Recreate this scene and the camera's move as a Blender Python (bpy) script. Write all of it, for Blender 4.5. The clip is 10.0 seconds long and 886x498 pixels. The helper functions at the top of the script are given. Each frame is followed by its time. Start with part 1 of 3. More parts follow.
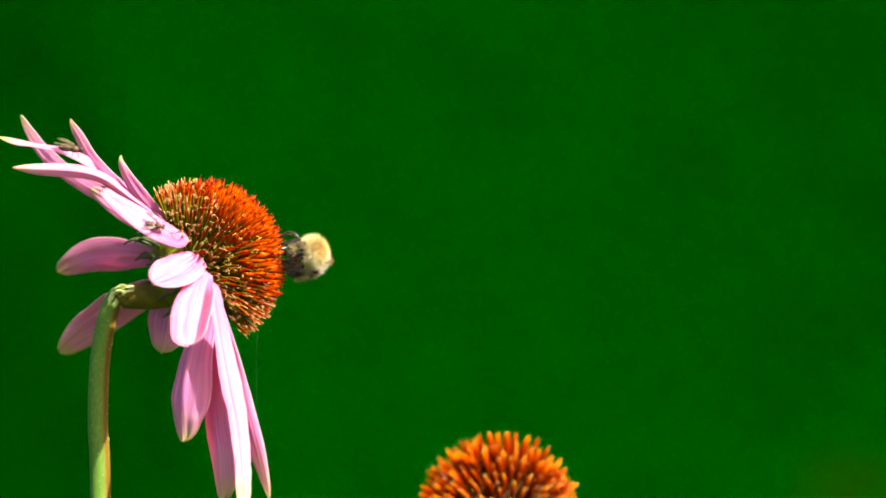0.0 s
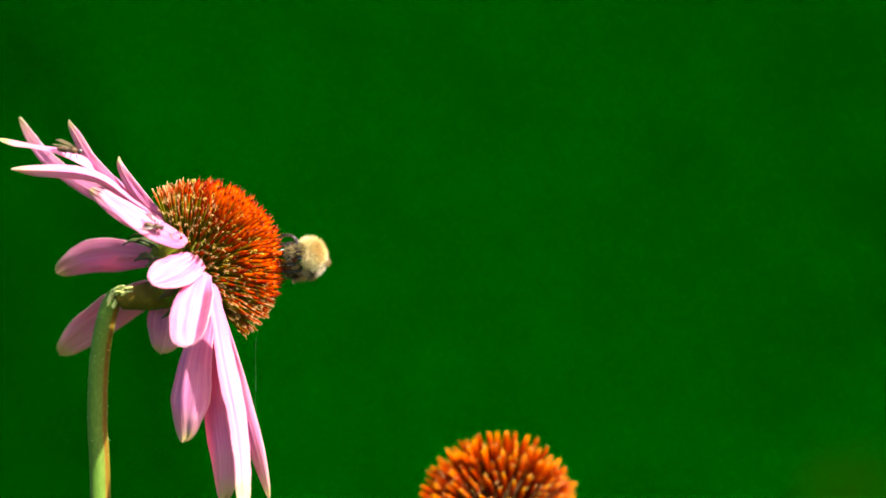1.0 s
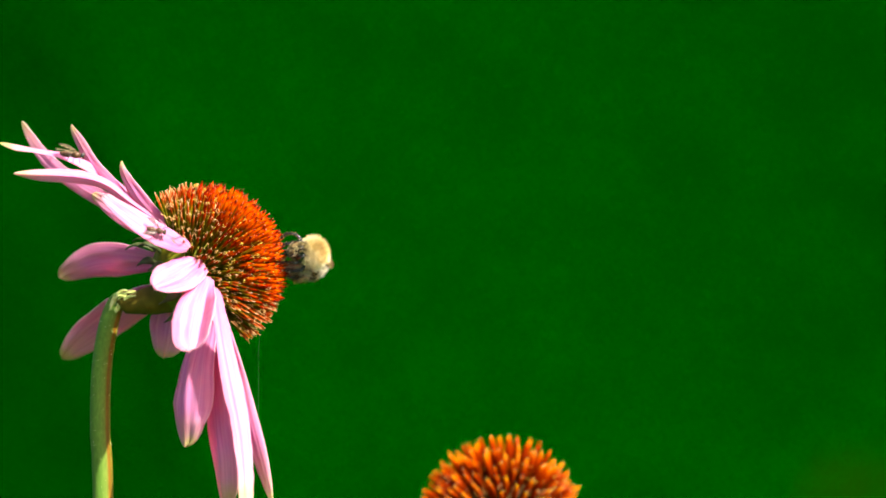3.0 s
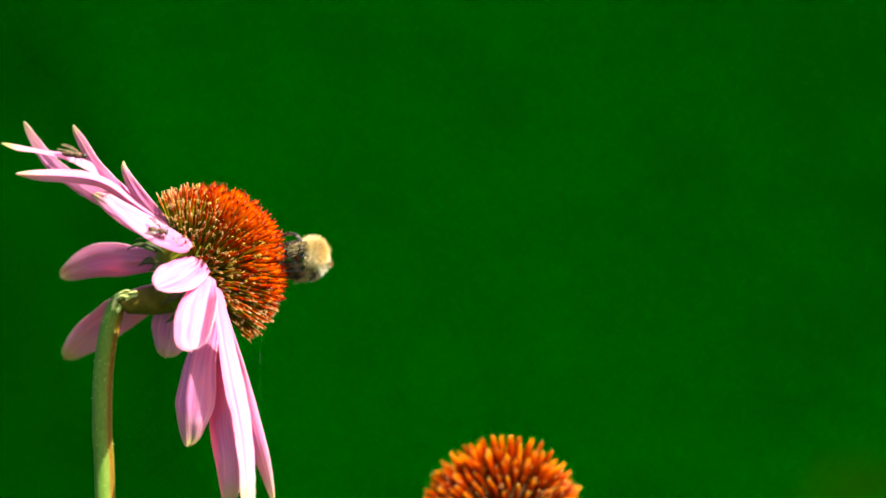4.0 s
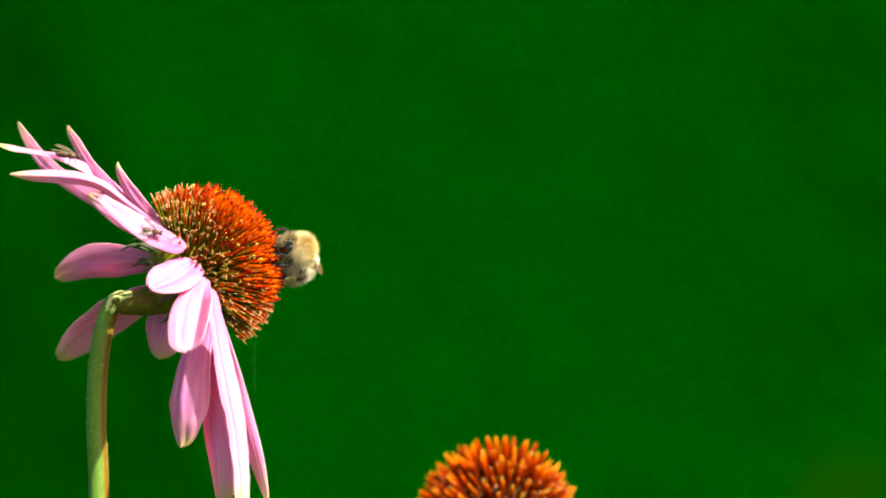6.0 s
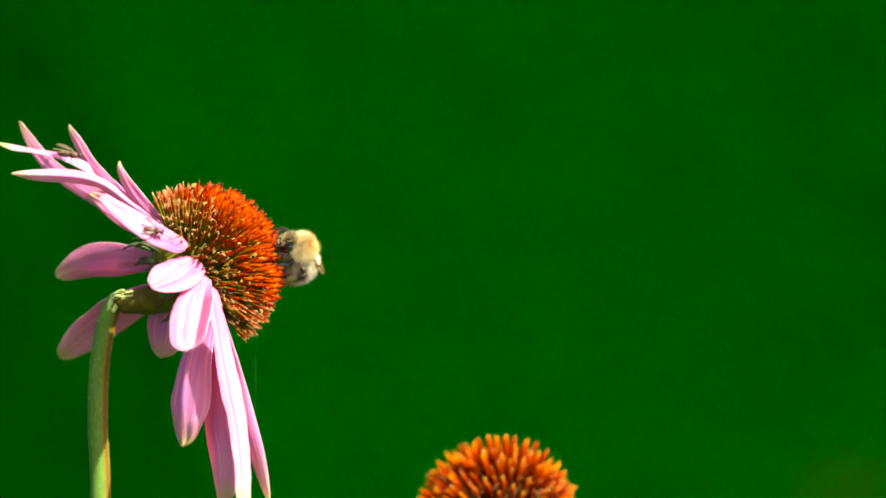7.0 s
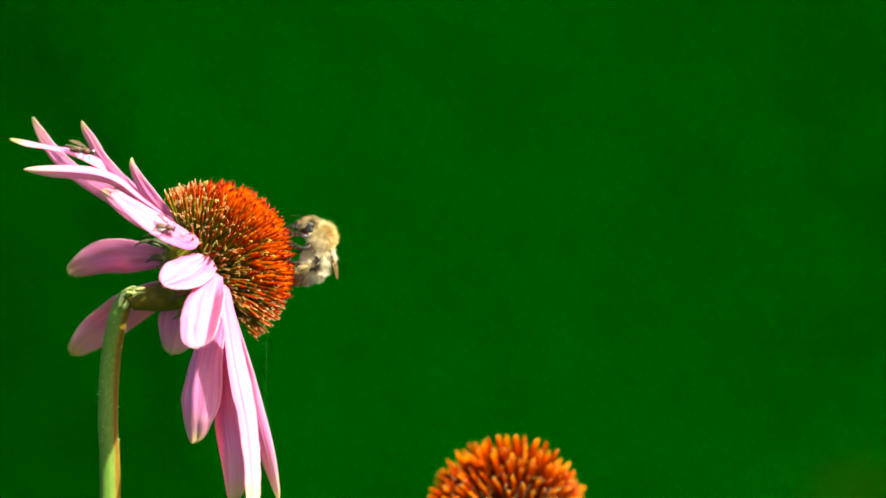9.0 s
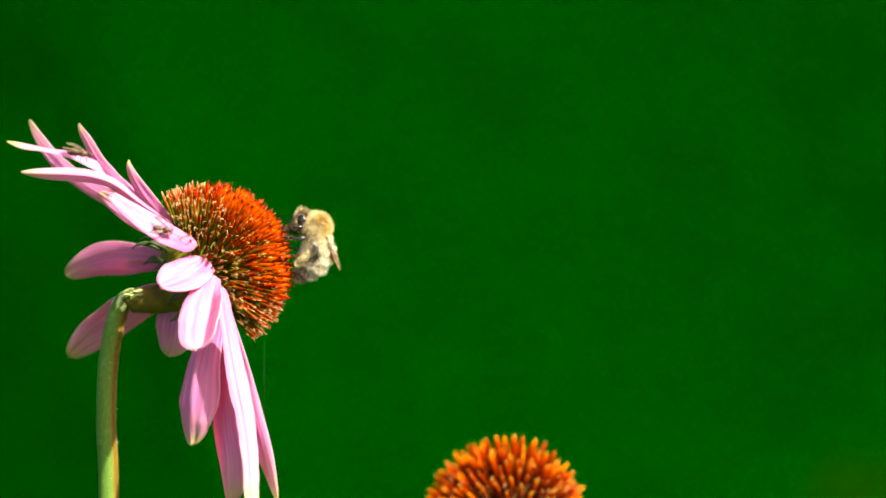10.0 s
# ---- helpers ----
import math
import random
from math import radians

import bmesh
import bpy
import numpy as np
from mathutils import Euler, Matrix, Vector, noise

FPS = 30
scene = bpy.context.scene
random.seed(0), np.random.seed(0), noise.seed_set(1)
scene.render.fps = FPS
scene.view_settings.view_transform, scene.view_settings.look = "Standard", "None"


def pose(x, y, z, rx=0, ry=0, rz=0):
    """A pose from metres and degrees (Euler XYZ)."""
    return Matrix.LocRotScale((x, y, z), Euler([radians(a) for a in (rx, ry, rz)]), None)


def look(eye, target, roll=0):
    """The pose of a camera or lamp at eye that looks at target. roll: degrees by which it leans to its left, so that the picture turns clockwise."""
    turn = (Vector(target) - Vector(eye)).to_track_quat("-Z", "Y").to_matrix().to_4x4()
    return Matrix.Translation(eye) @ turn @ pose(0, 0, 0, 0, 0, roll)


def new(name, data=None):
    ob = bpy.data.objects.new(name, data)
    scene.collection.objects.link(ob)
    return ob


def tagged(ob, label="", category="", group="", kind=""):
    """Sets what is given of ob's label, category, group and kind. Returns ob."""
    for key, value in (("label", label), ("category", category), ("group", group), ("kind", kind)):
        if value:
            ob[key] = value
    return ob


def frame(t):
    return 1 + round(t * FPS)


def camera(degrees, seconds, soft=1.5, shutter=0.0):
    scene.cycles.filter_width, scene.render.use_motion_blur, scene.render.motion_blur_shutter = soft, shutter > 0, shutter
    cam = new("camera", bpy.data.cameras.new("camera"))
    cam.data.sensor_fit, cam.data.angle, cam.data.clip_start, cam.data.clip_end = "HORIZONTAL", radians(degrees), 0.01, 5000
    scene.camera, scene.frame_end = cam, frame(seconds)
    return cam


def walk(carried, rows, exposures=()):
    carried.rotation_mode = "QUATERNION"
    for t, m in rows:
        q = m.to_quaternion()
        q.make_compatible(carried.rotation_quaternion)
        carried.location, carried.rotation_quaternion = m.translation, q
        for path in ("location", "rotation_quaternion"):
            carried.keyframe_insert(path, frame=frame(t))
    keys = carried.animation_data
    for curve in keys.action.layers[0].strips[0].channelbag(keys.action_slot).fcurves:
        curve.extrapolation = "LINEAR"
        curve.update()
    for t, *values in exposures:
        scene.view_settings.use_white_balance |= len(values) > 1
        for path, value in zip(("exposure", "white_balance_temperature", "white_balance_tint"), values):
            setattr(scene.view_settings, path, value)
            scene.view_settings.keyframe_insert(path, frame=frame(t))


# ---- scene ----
# The camera: a long lens held still by hand, about 0.75 m from the flower.
DIST = 0.7459            # from the camera to the flower's plane
EYE_Z = 0.85             # height of the camera over the soil
UNIT = 0.0001            # a tenth of a millimetre, the working unit for the flower and the insects
cam = camera(12.0, 10.0, soft=1.75)
cam.data.dof.use_dof = True
cam.data.dof.focus_distance = 0.742
cam.data.dof.aperture_fstop = 11.5

# seconds, forward drift in mm, yaw, pitch, roll in degrees: the small shake of the holder
SHAKE = [
    (0.0, -0.4, -0.0341, -0.0290, -0.257), (0.5, -0.5, -0.0268, -0.0516, -0.137), (1.0, -0.6, -0.0515, -0.0355, -0.007),
    (1.5, -0.6, 0.0004, -0.0130, -0.050), (2.0, 0.0, 0.0, 0.0, 0.0), (2.5, -0.5, -0.0231, 0.0220, -0.003),
    (4.0, -1.6, 0.0041, 0.0236, 0.020), (4.5, -1.9, -0.0341, 0.0163, 0.083), (5.0, -1.2, -0.0093, 0.0157, 0.112),
    (5.5, -0.5, -0.0742, 0.0358, -0.006), (7.0, -2.2, -0.0576, 0.0221, -0.001), (7.5, -2.3, -0.0156, -0.0158, 0.043),
    (8.0, -2.4, -0.0119, -0.0226, -0.006), (8.5, -2.4, 0.0606, -0.0179, -0.208), (9.0, -2.4, 0.0982, 0.0097, -0.450),
    (9.5, -1.5, 0.0565, 0.0340, -0.389), (10.0, -2.6, 0.0635, 0.0231, -0.218)]
walk(cam, [(t, pose(0, d / 1000, EYE_Z, 90 + p, r, y)) for t, d, y, p, r in SHAKE])

# ---- light ----
SUN_WAY = Vector((0.499, -0.535, 0.682)).normalized()      # towards the sun
world = bpy.data.worlds.new("sky")
scene.world = world
world.use_nodes = True
wn = world.node_tree.nodes
sky = wn.new("ShaderNodeTexSky")
sky.sky_type = "NISHITA"
sky.sun_disc = False
sky.air_density, sky.dust_density, sky.ozone_density = 0.45, 3.0, 0.6     # a pale, hazy summer sky
sky.sun_elevation = math.asin(SUN_WAY.z)
sky.sun_rotation = math.atan2(SUN_WAY.x, SUN_WAY.y)
world.node_tree.links.new(sky.outputs[0], wn["Background"].inputs[0])
wn["Background"].inputs[1].default_value = 0.112
sun = new("sun", bpy.data.lights.new("sun", "SUN"))
sun.data.energy = 4.6
sun.data.angle = radians(0.5)
sun.data.color = (1.0, 0.95, 0.86)
sun.matrix_world = look(SUN_WAY * 5, (0, 0, 0))
scene.view_settings.exposure = 1.88


# ---- materials ----
def material(name, rough=0.6, spec=0.5):
    m = bpy.data.materials.new(name)
    m.use_nodes = True
    b = m.node_tree.nodes["Principled BSDF"]
    b.inputs["Roughness"].default_value = rough
    b.inputs["Specular IOR Level"].default_value = spec
    return m, m.node_tree.nodes, m.node_tree.links, b


def ramp(nodes, stops):
    r = nodes.new("ShaderNodeValToRGB")
    e = r.color_ramp.elements
    while len(e) < len(stops):
        e.new(0.5)
    for k, (p, c) in enumerate(stops):
        e[k].position = p
        e[k].color = (*c, 1)
    return r


def noise_tex(nodes, links, scale, detail=3.0, coords=None, stretch=None):
    n = nodes.new("ShaderNodeTexNoise")
    n.inputs["Scale"].default_value = scale
    n.inputs["Detail"].default_value = detail
    if coords is not None:
        if stretch:
            mp = nodes.new("ShaderNodeMapping")
            mp.inputs["Scale"].default_value = stretch
            links.new(coords, mp.inputs[0])
            coords = mp.outputs[0]
        links.new(coords, n.inputs["Vector"])
    return n


def mixer(nodes, links, a, b, fac, how="MIX"):
    m = nodes.new("ShaderNodeMix")
    m.data_type, m.blend_type = "RGBA", how
    for socket, value in ((m.inputs[0], fac), (m.inputs[6], a), (m.inputs[7], b)):
        if isinstance(value, (int, float)):
            socket.default_value = value
        elif isinstance(value, tuple):
            socket.default_value = (*value, 1)
        else:
            links.new(value, socket)
    return m.outputs[2]


def bump(nodes, links, b, height, strength, distance):
    k = nodes.new("ShaderNodeBump")
    k.inputs["Strength"].default_value = strength
    k.inputs["Distance"].default_value = distance
    links.new(height, k.inputs["Height"])
    links.new(k.outputs[0], b.inputs["Normal"])


def see_through(m, nodes, links, b, colour, amount):
    """Lets a thin leaf or petal pass light from behind."""
    tr = nodes.new("ShaderNodeBsdfTranslucent")
    mx = nodes.new("ShaderNodeMixShader")
    mx.inputs[0].default_value = amount
    links.new(colour, tr.inputs[0])
    links.new(b.outputs[0], mx.inputs[1])
    links.new(tr.outputs[0], mx.inputs[2])
    links.new(mx.outputs[0], nodes["Material Output"].inputs[0])


def petal_material():
    m, n, l, b = material("petal_pink", 0.5, 0.25)
    uv = n.new("ShaderNodeTexCoord")
    sep = n.new("ShaderNodeSeparateXYZ")
    l.new(uv.outputs["UV"], sep.inputs[0])
    streak = noise_tex(n, l, 1.0, 5, uv.outputs["UV"], (16, 1.1, 1))
    vein = noise_tex(n, l, 1.0, 3, uv.outputs["UV"], (42, 1.6, 1))
    blotch = noise_tex(n, l, 260, 4, uv.outputs["Object"])
    wide = noise_tex(n, l, 1.0, 2, uv.outputs["UV"], (2.2, 2.8, 1))
    body = ramp(n, [(0.28, (0.64, 0.17, 0.37)), (0.45, (0.80, 0.30, 0.50)), (0.62, (0.86, 0.39, 0.58))])
    l.new(streak.outputs[0], body.inputs[0])
    # violet and rosy fields
    tint = ramp(n, [(0.38, (0.90, 0.80, 1.0)), (0.58, (1.0, 0.94, 0.88))])
    l.new(wide.outputs[0], tint.inputs[0])
    c = mixer(n, l, body.outputs[0], tint.outputs[0], 0.8, "MULTIPLY")
    lines = ramp(n, [(0.34, (0.80, 0.62, 0.74)), (0.46, (1, 1, 1))])
    l.new(vein.outputs[0], lines.inputs[0])
    c = mixer(n, l, c, lines.outputs[0], 0.7, "MULTIPLY")
    length = ramp(n, [(0.0, (0.72, 0.62, 0.50)), (0.07, (0.92, 0.80, 0.86)), (0.35, (1, 1, 1))])
    l.new(sep.outputs[1], length.inputs[0])
    c = mixer(n, l, c, length.outputs[0], 0.8, "MULTIPLY")
    # greenish, drying tips and margins
    tips = ramp(n, [(0.62, (0, 0, 0)), (0.83, (0.55, 0.55, 0.55)), (0.94, (1.7, 1.7, 1.7))])
    l.new(sep.outputs[1], tips.inputs[0])
    wander = n.new("ShaderNodeMath")
    wander.operation = "MULTIPLY"
    l.new(tips.outputs[0], wander.inputs[0])
    l.new(blotch.outputs[0], wander.inputs[1])
    c = mixer(n, l, c, (0.55, 0.46, 0.16), wander.outputs[0])
    rim = ramp(n, [(0.0, (1, 1, 1)), (0.018, (0, 0, 0)), (0.982, (0, 0, 0)), (1.0, (1, 1, 1))])
    l.new(sep.outputs[0], rim.inputs[0])
    edge = n.new("ShaderNodeMath")
    edge.operation = "MULTIPLY"
    l.new(rim.outputs[0], edge.inputs[0])
    l.new(blotch.outputs[0], edge.inputs[1])
    c = mixer(n, l, c, (0.78, 0.60, 0.50), edge.outputs[0])
    l.new(c, b.inputs["Base Color"])
    bump(n, l, b, streak.outputs[0], 0.25, 0.00015)
    rosy = mixer(n, l, c, (1.0, 0.65, 0.76), 1.0, "MULTIPLY")
    see_through(m, n, l, b, rosy, 0.48)
    return m


def spine_material(name, stops, tip):
    m, n, l, b = material(name, 0.6, 0.0)
    uv = n.new("ShaderNodeTexCoord")
    sep = n.new("ShaderNodeSeparateXYZ")
    l.new(uv.outputs["UV"], sep.inputs[0])
    r = ramp(n, stops)
    info = n.new("ShaderNodeObjectInfo")
    geo = n.new("ShaderNodeNewGeometry")
    add = n.new("ShaderNodeMath")
    add.operation = "ADD"
    l.new(info.outputs["Random"], add.inputs[0])
    l.new(geo.outputs["Random Per Island"], add.inputs[1])
    fr = n.new("ShaderNodeMath")
    fr.operation = "FRACT"
    l.new(add.outputs[0], fr.inputs[0])
    # each spine ripens at its own height
    shift = n.new("ShaderNodeMath")
    shift.operation = "MULTIPLY_ADD"
    l.new(fr.outputs[0], shift.inputs[0])
    shift.inputs[1].default_value = 0.22
    l.new(sep.outputs[1], shift.inputs[2])
    shift2 = n.new("ShaderNodeMath")
    shift2.operation = "SUBTRACT"
    l.new(shift.outputs[0], shift2.inputs[0])
    shift2.inputs[1].default_value = 0.11
    l.new(shift2.outputs[0], r.inputs[0])
    tone = ramp(n, [(0.0, (0.48, 0.30, 0.35)), (0.45, (0.85, 0.7, 0.75)), (1.0, (1.0, 1.0, 1.0))])
    l.new(fr.outputs[0], tone.inputs[0])
    c = mixer(n, l, r.outputs[0], tone.outputs[0], 0.8, "MULTIPLY")
    # pale point: sun glint painted on the tips, cream colour on withered spines
    point = ramp(n, [(0.965, (0, 0, 0)), (0.99, (0.9, 0.9, 0.9))])
    l.new(sep.outputs[1], point.inputs[0])
    c = mixer(n, l, c, tip, point.outputs[0])
    l.new(c, b.inputs["Base Color"])
    return m


def plain_material(name, dark, light, scale, rough=0.6, spec=0.3, relief=0.3, depth=0.0002, stretch=None, metal=0.0):
    m, n, l, b = material(name, rough, spec)
    tc = n.new("ShaderNodeTexCoord")
    a = noise_tex(n, l, scale, 4, tc.outputs["Object"], stretch)
    a2 = noise_tex(n, l, scale * 0.2, 2, tc.outputs["Object"])
    r = ramp(n, [(0.3, dark), (0.7, light)])
    l.new(a.outputs[0], r.inputs[0])
    shade = ramp(n, [(0.3, (0.75, 0.75, 0.75)), (0.7, (1, 1, 1))])
    l.new(a2.outputs[0], shade.inputs[0])
    c = mixer(n, l, r.outputs[0], shade.outputs[0], 1.0, "MULTIPLY")
    l.new(c, b.inputs["Base Color"])
    b.inputs["Metallic"].default_value = metal
    if relief:
        bump(n, l, b, a.outputs[0], relief, depth)
    return m


def hair_material(name, root, tip, spread=0.25):
    """Fur: darker at the root, each hair a little different."""
    m, n, l, b = material(name, 0.75, 0.2)
    uv = n.new("ShaderNodeTexCoord")
    sep = n.new("ShaderNodeSeparateXYZ")
    l.new(uv.outputs["UV"], sep.inputs[0])
    r = ramp(n, [(0.0, root), (1.0, tip)])
    l.new(sep.outputs[1], r.inputs[0])
    geo = n.new("ShaderNodeNewGeometry")
    v = 1 - spread
    tone = ramp(n, [(0.0, (v, v, v)), (1.0, (1, 1, 1))])
    l.new(geo.outputs["Random Per Island"], tone.inputs[0])
    c = mixer(n, l, r.outputs[0], tone.outputs[0], 1.0, "MULTIPLY")
    l.new(c, b.inputs["Base Color"])
    see_through(m, n, l, b, c, 0.5)
    return m


PETAL = petal_material()
SPINE = spine_material("spine_orange", [
    (0.0, (0.12, 0.15, 0.004)), (0.46, (0.16, 0.13, 0.003)), (0.60, (0.227, 0.0286, 0.0006)), (0.72, (0.319, 0.0202, 0.0002)),
    (0.84, (0.218, 0.0084, 0.0002)), (0.94, (0.059, 0.0025, 0.0006))], (0.44, 0.15, 0.08))
SPINE_RIPE = spine_material("spine_ripe", [
    (0.0, (0.12, 0.15, 0.004)), (0.40, (0.151, 0.0672, 0.002)), (0.56, (0.370, 0.0353, 0.0002)), (0.74, (0.521, 0.0823, 0.0002)),
    (0.84, (0.370, 0.0218, 0.0003)), (0.93, (0.042, 0.0025, 0.001))], (0.46, 0.16, 0.09))
SPINE_OLD = spine_material("spine_withered", [
    (0.0, (0.10, 0.12, 0.003)), (0.46, (0.109, 0.084, 0.004)), (0.60, (0.22, 0.030, 0.002)), (0.80, (0.38, 0.075, 0.010)), (1.0, (0.66, 0.36, 0.16))], (0.84, 0.62, 0.36))
SPINE_YOUNG = spine_material("spine_amber", [
    (0.0, (0.05, 0.025, 0.001)), (0.40, (0.14, 0.010, 0.0002)), (0.64, (0.27, 0.027, 0.0002)), (0.84, (0.42, 0.098, 0.0002)), (1.0, (0.50, 0.21, 0.001))], (0.70, 0.50, 0.24))
CORE_YOUNG = plain_material("young_core", (0.025, 0.012, 0.002), (0.06, 0.026, 0.003), 900, 0.8, 0.1)
CORE = plain_material("cone_core", (0.08, 0.10, 0.003), (0.19, 0.17, 0.006), 900, 0.8, 0.1)
POLLEN = plain_material("pollen_yellow", (0.34, 0.18, 0.006), (0.55, 0.40, 0.04), 2500, 0.7, 0.2)
WITHERED = plain_material("withered_floret", (0.36, 0.12, 0.018), (0.72, 0.42, 0.15), 2500, 0.6, 0.3)
BRACT = plain_material("bract_green", (0.018, 0.028, 0.004), (0.05, 0.065, 0.01), 600, 0.6, 0.3)
NECK = plain_material("neck_olive", (0.065, 0.050, 0.004), (0.17, 0.125, 0.012), 300, 0.7, 0.08)
TORN = plain_material("torn_fibre", (0.50, 0.58, 0.10), (0.80, 0.85, 0.34), 900, 0.7, 0.3)


def stem_material():
    m, n, l, b = material("stem_green", 0.6, 0.10)
    tc = n.new("ShaderNodeTexCoord")
    sep = n.new("ShaderNodeSeparateXYZ")
    l.new(tc.outputs["UV"], sep.inputs[0])
    grain = noise_tex(n, l, 1.0, 4, tc.outputs["UV"], (34, 70, 1))
    fleck = noise_tex(n, l, 1400, 2, tc.outputs["Object"])
    # green skin with a reddish-brown rib down one side
    around = ramp(n, [(0.0, (0.15, 0.13, 0.010)), (0.06, (0.09, 0.16, 0.020)), (0.50, (0.078, 0.165, 0.020)), (0.72, (0.092, 0.180, 0.022)), (0.83, (0.12, 0.165, 0.020)),
                      (0.875, (0.17, 0.065, 0.005)), (0.93, (0.15, 0.10, 0.008)), (1.0, (0.17, 0.145, 0.012))])
    l.new(sep.outputs[0], around.inputs[0])
    g = ramp(n, [(0.3, (0.62, 0.68, 0.6)), (0.65, (1, 1, 1))])
    l.new(grain.outputs[0], g.inputs[0])
    c = mixer(n, l, around.outputs[0], g.outputs[0], 0.9, "MULTIPLY")
    pale = ramp(n, [(0.70, (0, 0, 0)), (0.76, (0.7, 0.7, 0.7))])
    l.new(fleck.outputs[0], pale.inputs[0])
    c = mixer(n, l, c, (0.26, 0.32, 0.10), pale.outputs[0])
    l.new(c, b.inputs["Base Color"])
    bump(n, l, b, grain.outputs[0], 0.3, 0.00015)
    return m


STEM = stem_material()
THREAD = plain_material("spider_silk", (0.12, 0.15, 0.12), (0.22, 0.26, 0.22), 500, 0.4, 0.5, 0)
CHITIN = plain_material("chitin_black", (0.008, 0.007, 0.006), (0.03, 0.025, 0.02), 1500, 0.24, 0.5, 0.05, 0.00003)
EYE = plain_material("compound_eye", (0.006, 0.005, 0.005), (0.015, 0.012, 0.010), 4000, 0.14, 1.0, 0)
FUR_TAWNY = hair_material("fur_tawny", (0.60, 0.40, 0.12), (0.93, 0.73, 0.31))
FUR_CREAM = hair_material("fur_cream", (0.76, 0.62, 0.27), (0.98, 0.88, 0.52))
FUR_PALE = hair_material("fur_pale", (0.86, 0.78, 0.54), (1.0, 0.96, 0.78))
FUR_DARK = hair_material("fur_dark", (0.012, 0.009, 0.006), (0.06, 0.045, 0.028))
FUR_RUST = hair_material("fur_rust", (0.16, 0.08, 0.02), (0.42, 0.24, 0.08))
UNDERFUR = plain_material("underfur_tan", (0.72, 0.60, 0.32), (0.86, 0.77, 0.50), 1200, 0.9, 0.1)
POLLEN_LOAD = plain_material("pollen_load", (0.32, 0.25, 0.09), (0.50, 0.42, 0.20), 2500, 0.8, 0.2)
FLY_SKIN = plain_material("fly_skin", (0.028, 0.010, 0.004), (0.12, 0.052, 0.018), 3500, 0.45, 0.3, 0.2, 0.00003)
FLY_PALE = plain_material("fly_pale_band", (0.20, 0.14, 0.08), (0.36, 0.28, 0.18), 3500, 0.4, 0.5, 0.2, 0.00003)


def wing_material(name, dark, light, opacity):
    m, n, l, b = material(name, 0.25, 0.6)
    tc = n.new("ShaderNodeTexCoord")
    w = noise_tex(n, l, 1.0, 3, tc.outputs["UV"], (9, 2.5, 1))
    r = ramp(n, [(0.35, dark), (0.6, light)])
    l.new(w.outputs[0], r.inputs[0])
    l.new(r.outputs[0], b.inputs["Base Color"])
    b.inputs["Alpha"].default_value = opacity
    bump(n, l, b, w.outputs[0], 0.4, 0.0001)
    return m


WING = wing_material("bee_wing", (0.07, 0.035, 0.012), (0.20, 0.12, 0.045), 0.85)
FLY_WING = wing_material("fly_wing", (0.06, 0.035, 0.028), (0.16, 0.11, 0.09), 0.5)
SMOKY_WING = wing_material("smoky_fly_wing", (0.05, 0.04, 0.015), (0.13, 0.10, 0.045), 0.7)


def leaf_material():
    m, n, l, b = material("hedge_leaf", 1.0, 0.0)
    geo = n.new("ShaderNodeNewGeometry")
    tc = n.new("ShaderNodeTexCoord")
    big = noise_tex(n, l, 0.9, 2, tc.outputs["Object"])
    r = ramp(n, [(0.0, (0.0, 0.047, 0.0)), (1.0, (0.0, 0.053, 0.0))])
    l.new(geo.outputs["Random Per Island"], r.inputs[0])
    s = ramp(n, [(0.35, (0.96, 0.96, 0.96)), (0.65, (1, 1, 1))])
    l.new(big.outputs[0], s.inputs[0])
    c = mixer(n, l, r.outputs[0], s.outputs[0], 1.0, "MULTIPLY")
    l.new(c, b.inputs["Base Color"])
    see_through(m, n, l, b, c, 0.2)
    return m


LEAF = leaf_material()
# deep green of the added mound, dark enough to shade the left background
DARKENING_LEAF = plain_material("darkening_leaf", (0.0, 0.017, 0.0), (0.0, 0.025, 0.0), 9, 1.0, 0.0, 0)
DRY_LEAF = plain_material("dry_leaf", (0.010, 0.040, 0.0), (0.015, 0.046, 0.0), 8, 1.0, 0.0, 0)
TWIG = plain_material("hedge_inside", (0.0, 0.040, 0.0), (0.0, 0.048, 0.0), 6, 1.0, 0.0, 0)
GRASS = plain_material("lawn", (0.008, 0.040, 0.003), (0.02, 0.07, 0.006), 14, 0.9, 0.1, 0.6, 0.02)


# ---- building helpers ----
def at(u, v, d=0.0):
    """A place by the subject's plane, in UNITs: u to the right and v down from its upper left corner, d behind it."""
    k = 1 + d * UNIT / DIST
    return Vector(((u - 784) * UNIT * k, DIST + d * UNIT, EYE_Z + (441 - v) * UNIT * k))


def thing(name, place, label, category, group="", kind=""):
    ob = new(name)
    ob.empty_display_size = 0.005
    ob.location = place
    return tagged(ob, label, category, group, kind)


def mesh_of(bm, mat, smooth=True):
    me = bpy.data.meshes.new("mesh")
    bm.to_mesh(me)
    bm.free()
    me.materials.append(mat)
    if smooth:
        for p in me.polygons:
            p.use_smooth = True
    return me


def part(name, bm, mat, parent, label="", smooth=True):
    """One mesh object under a thing; its coordinates are the world's, moved into the parent's space."""
    me = bm if isinstance(bm, bpy.types.Mesh) else mesh_of(bm, mat, smooth)
    ob = new(name, me)
    ob.parent = parent
    return tagged(ob, label)


def local(bm, origin):
    bmesh.ops.translate(bm, verts=bm.verts, vec=-Vector(origin))
    return bm


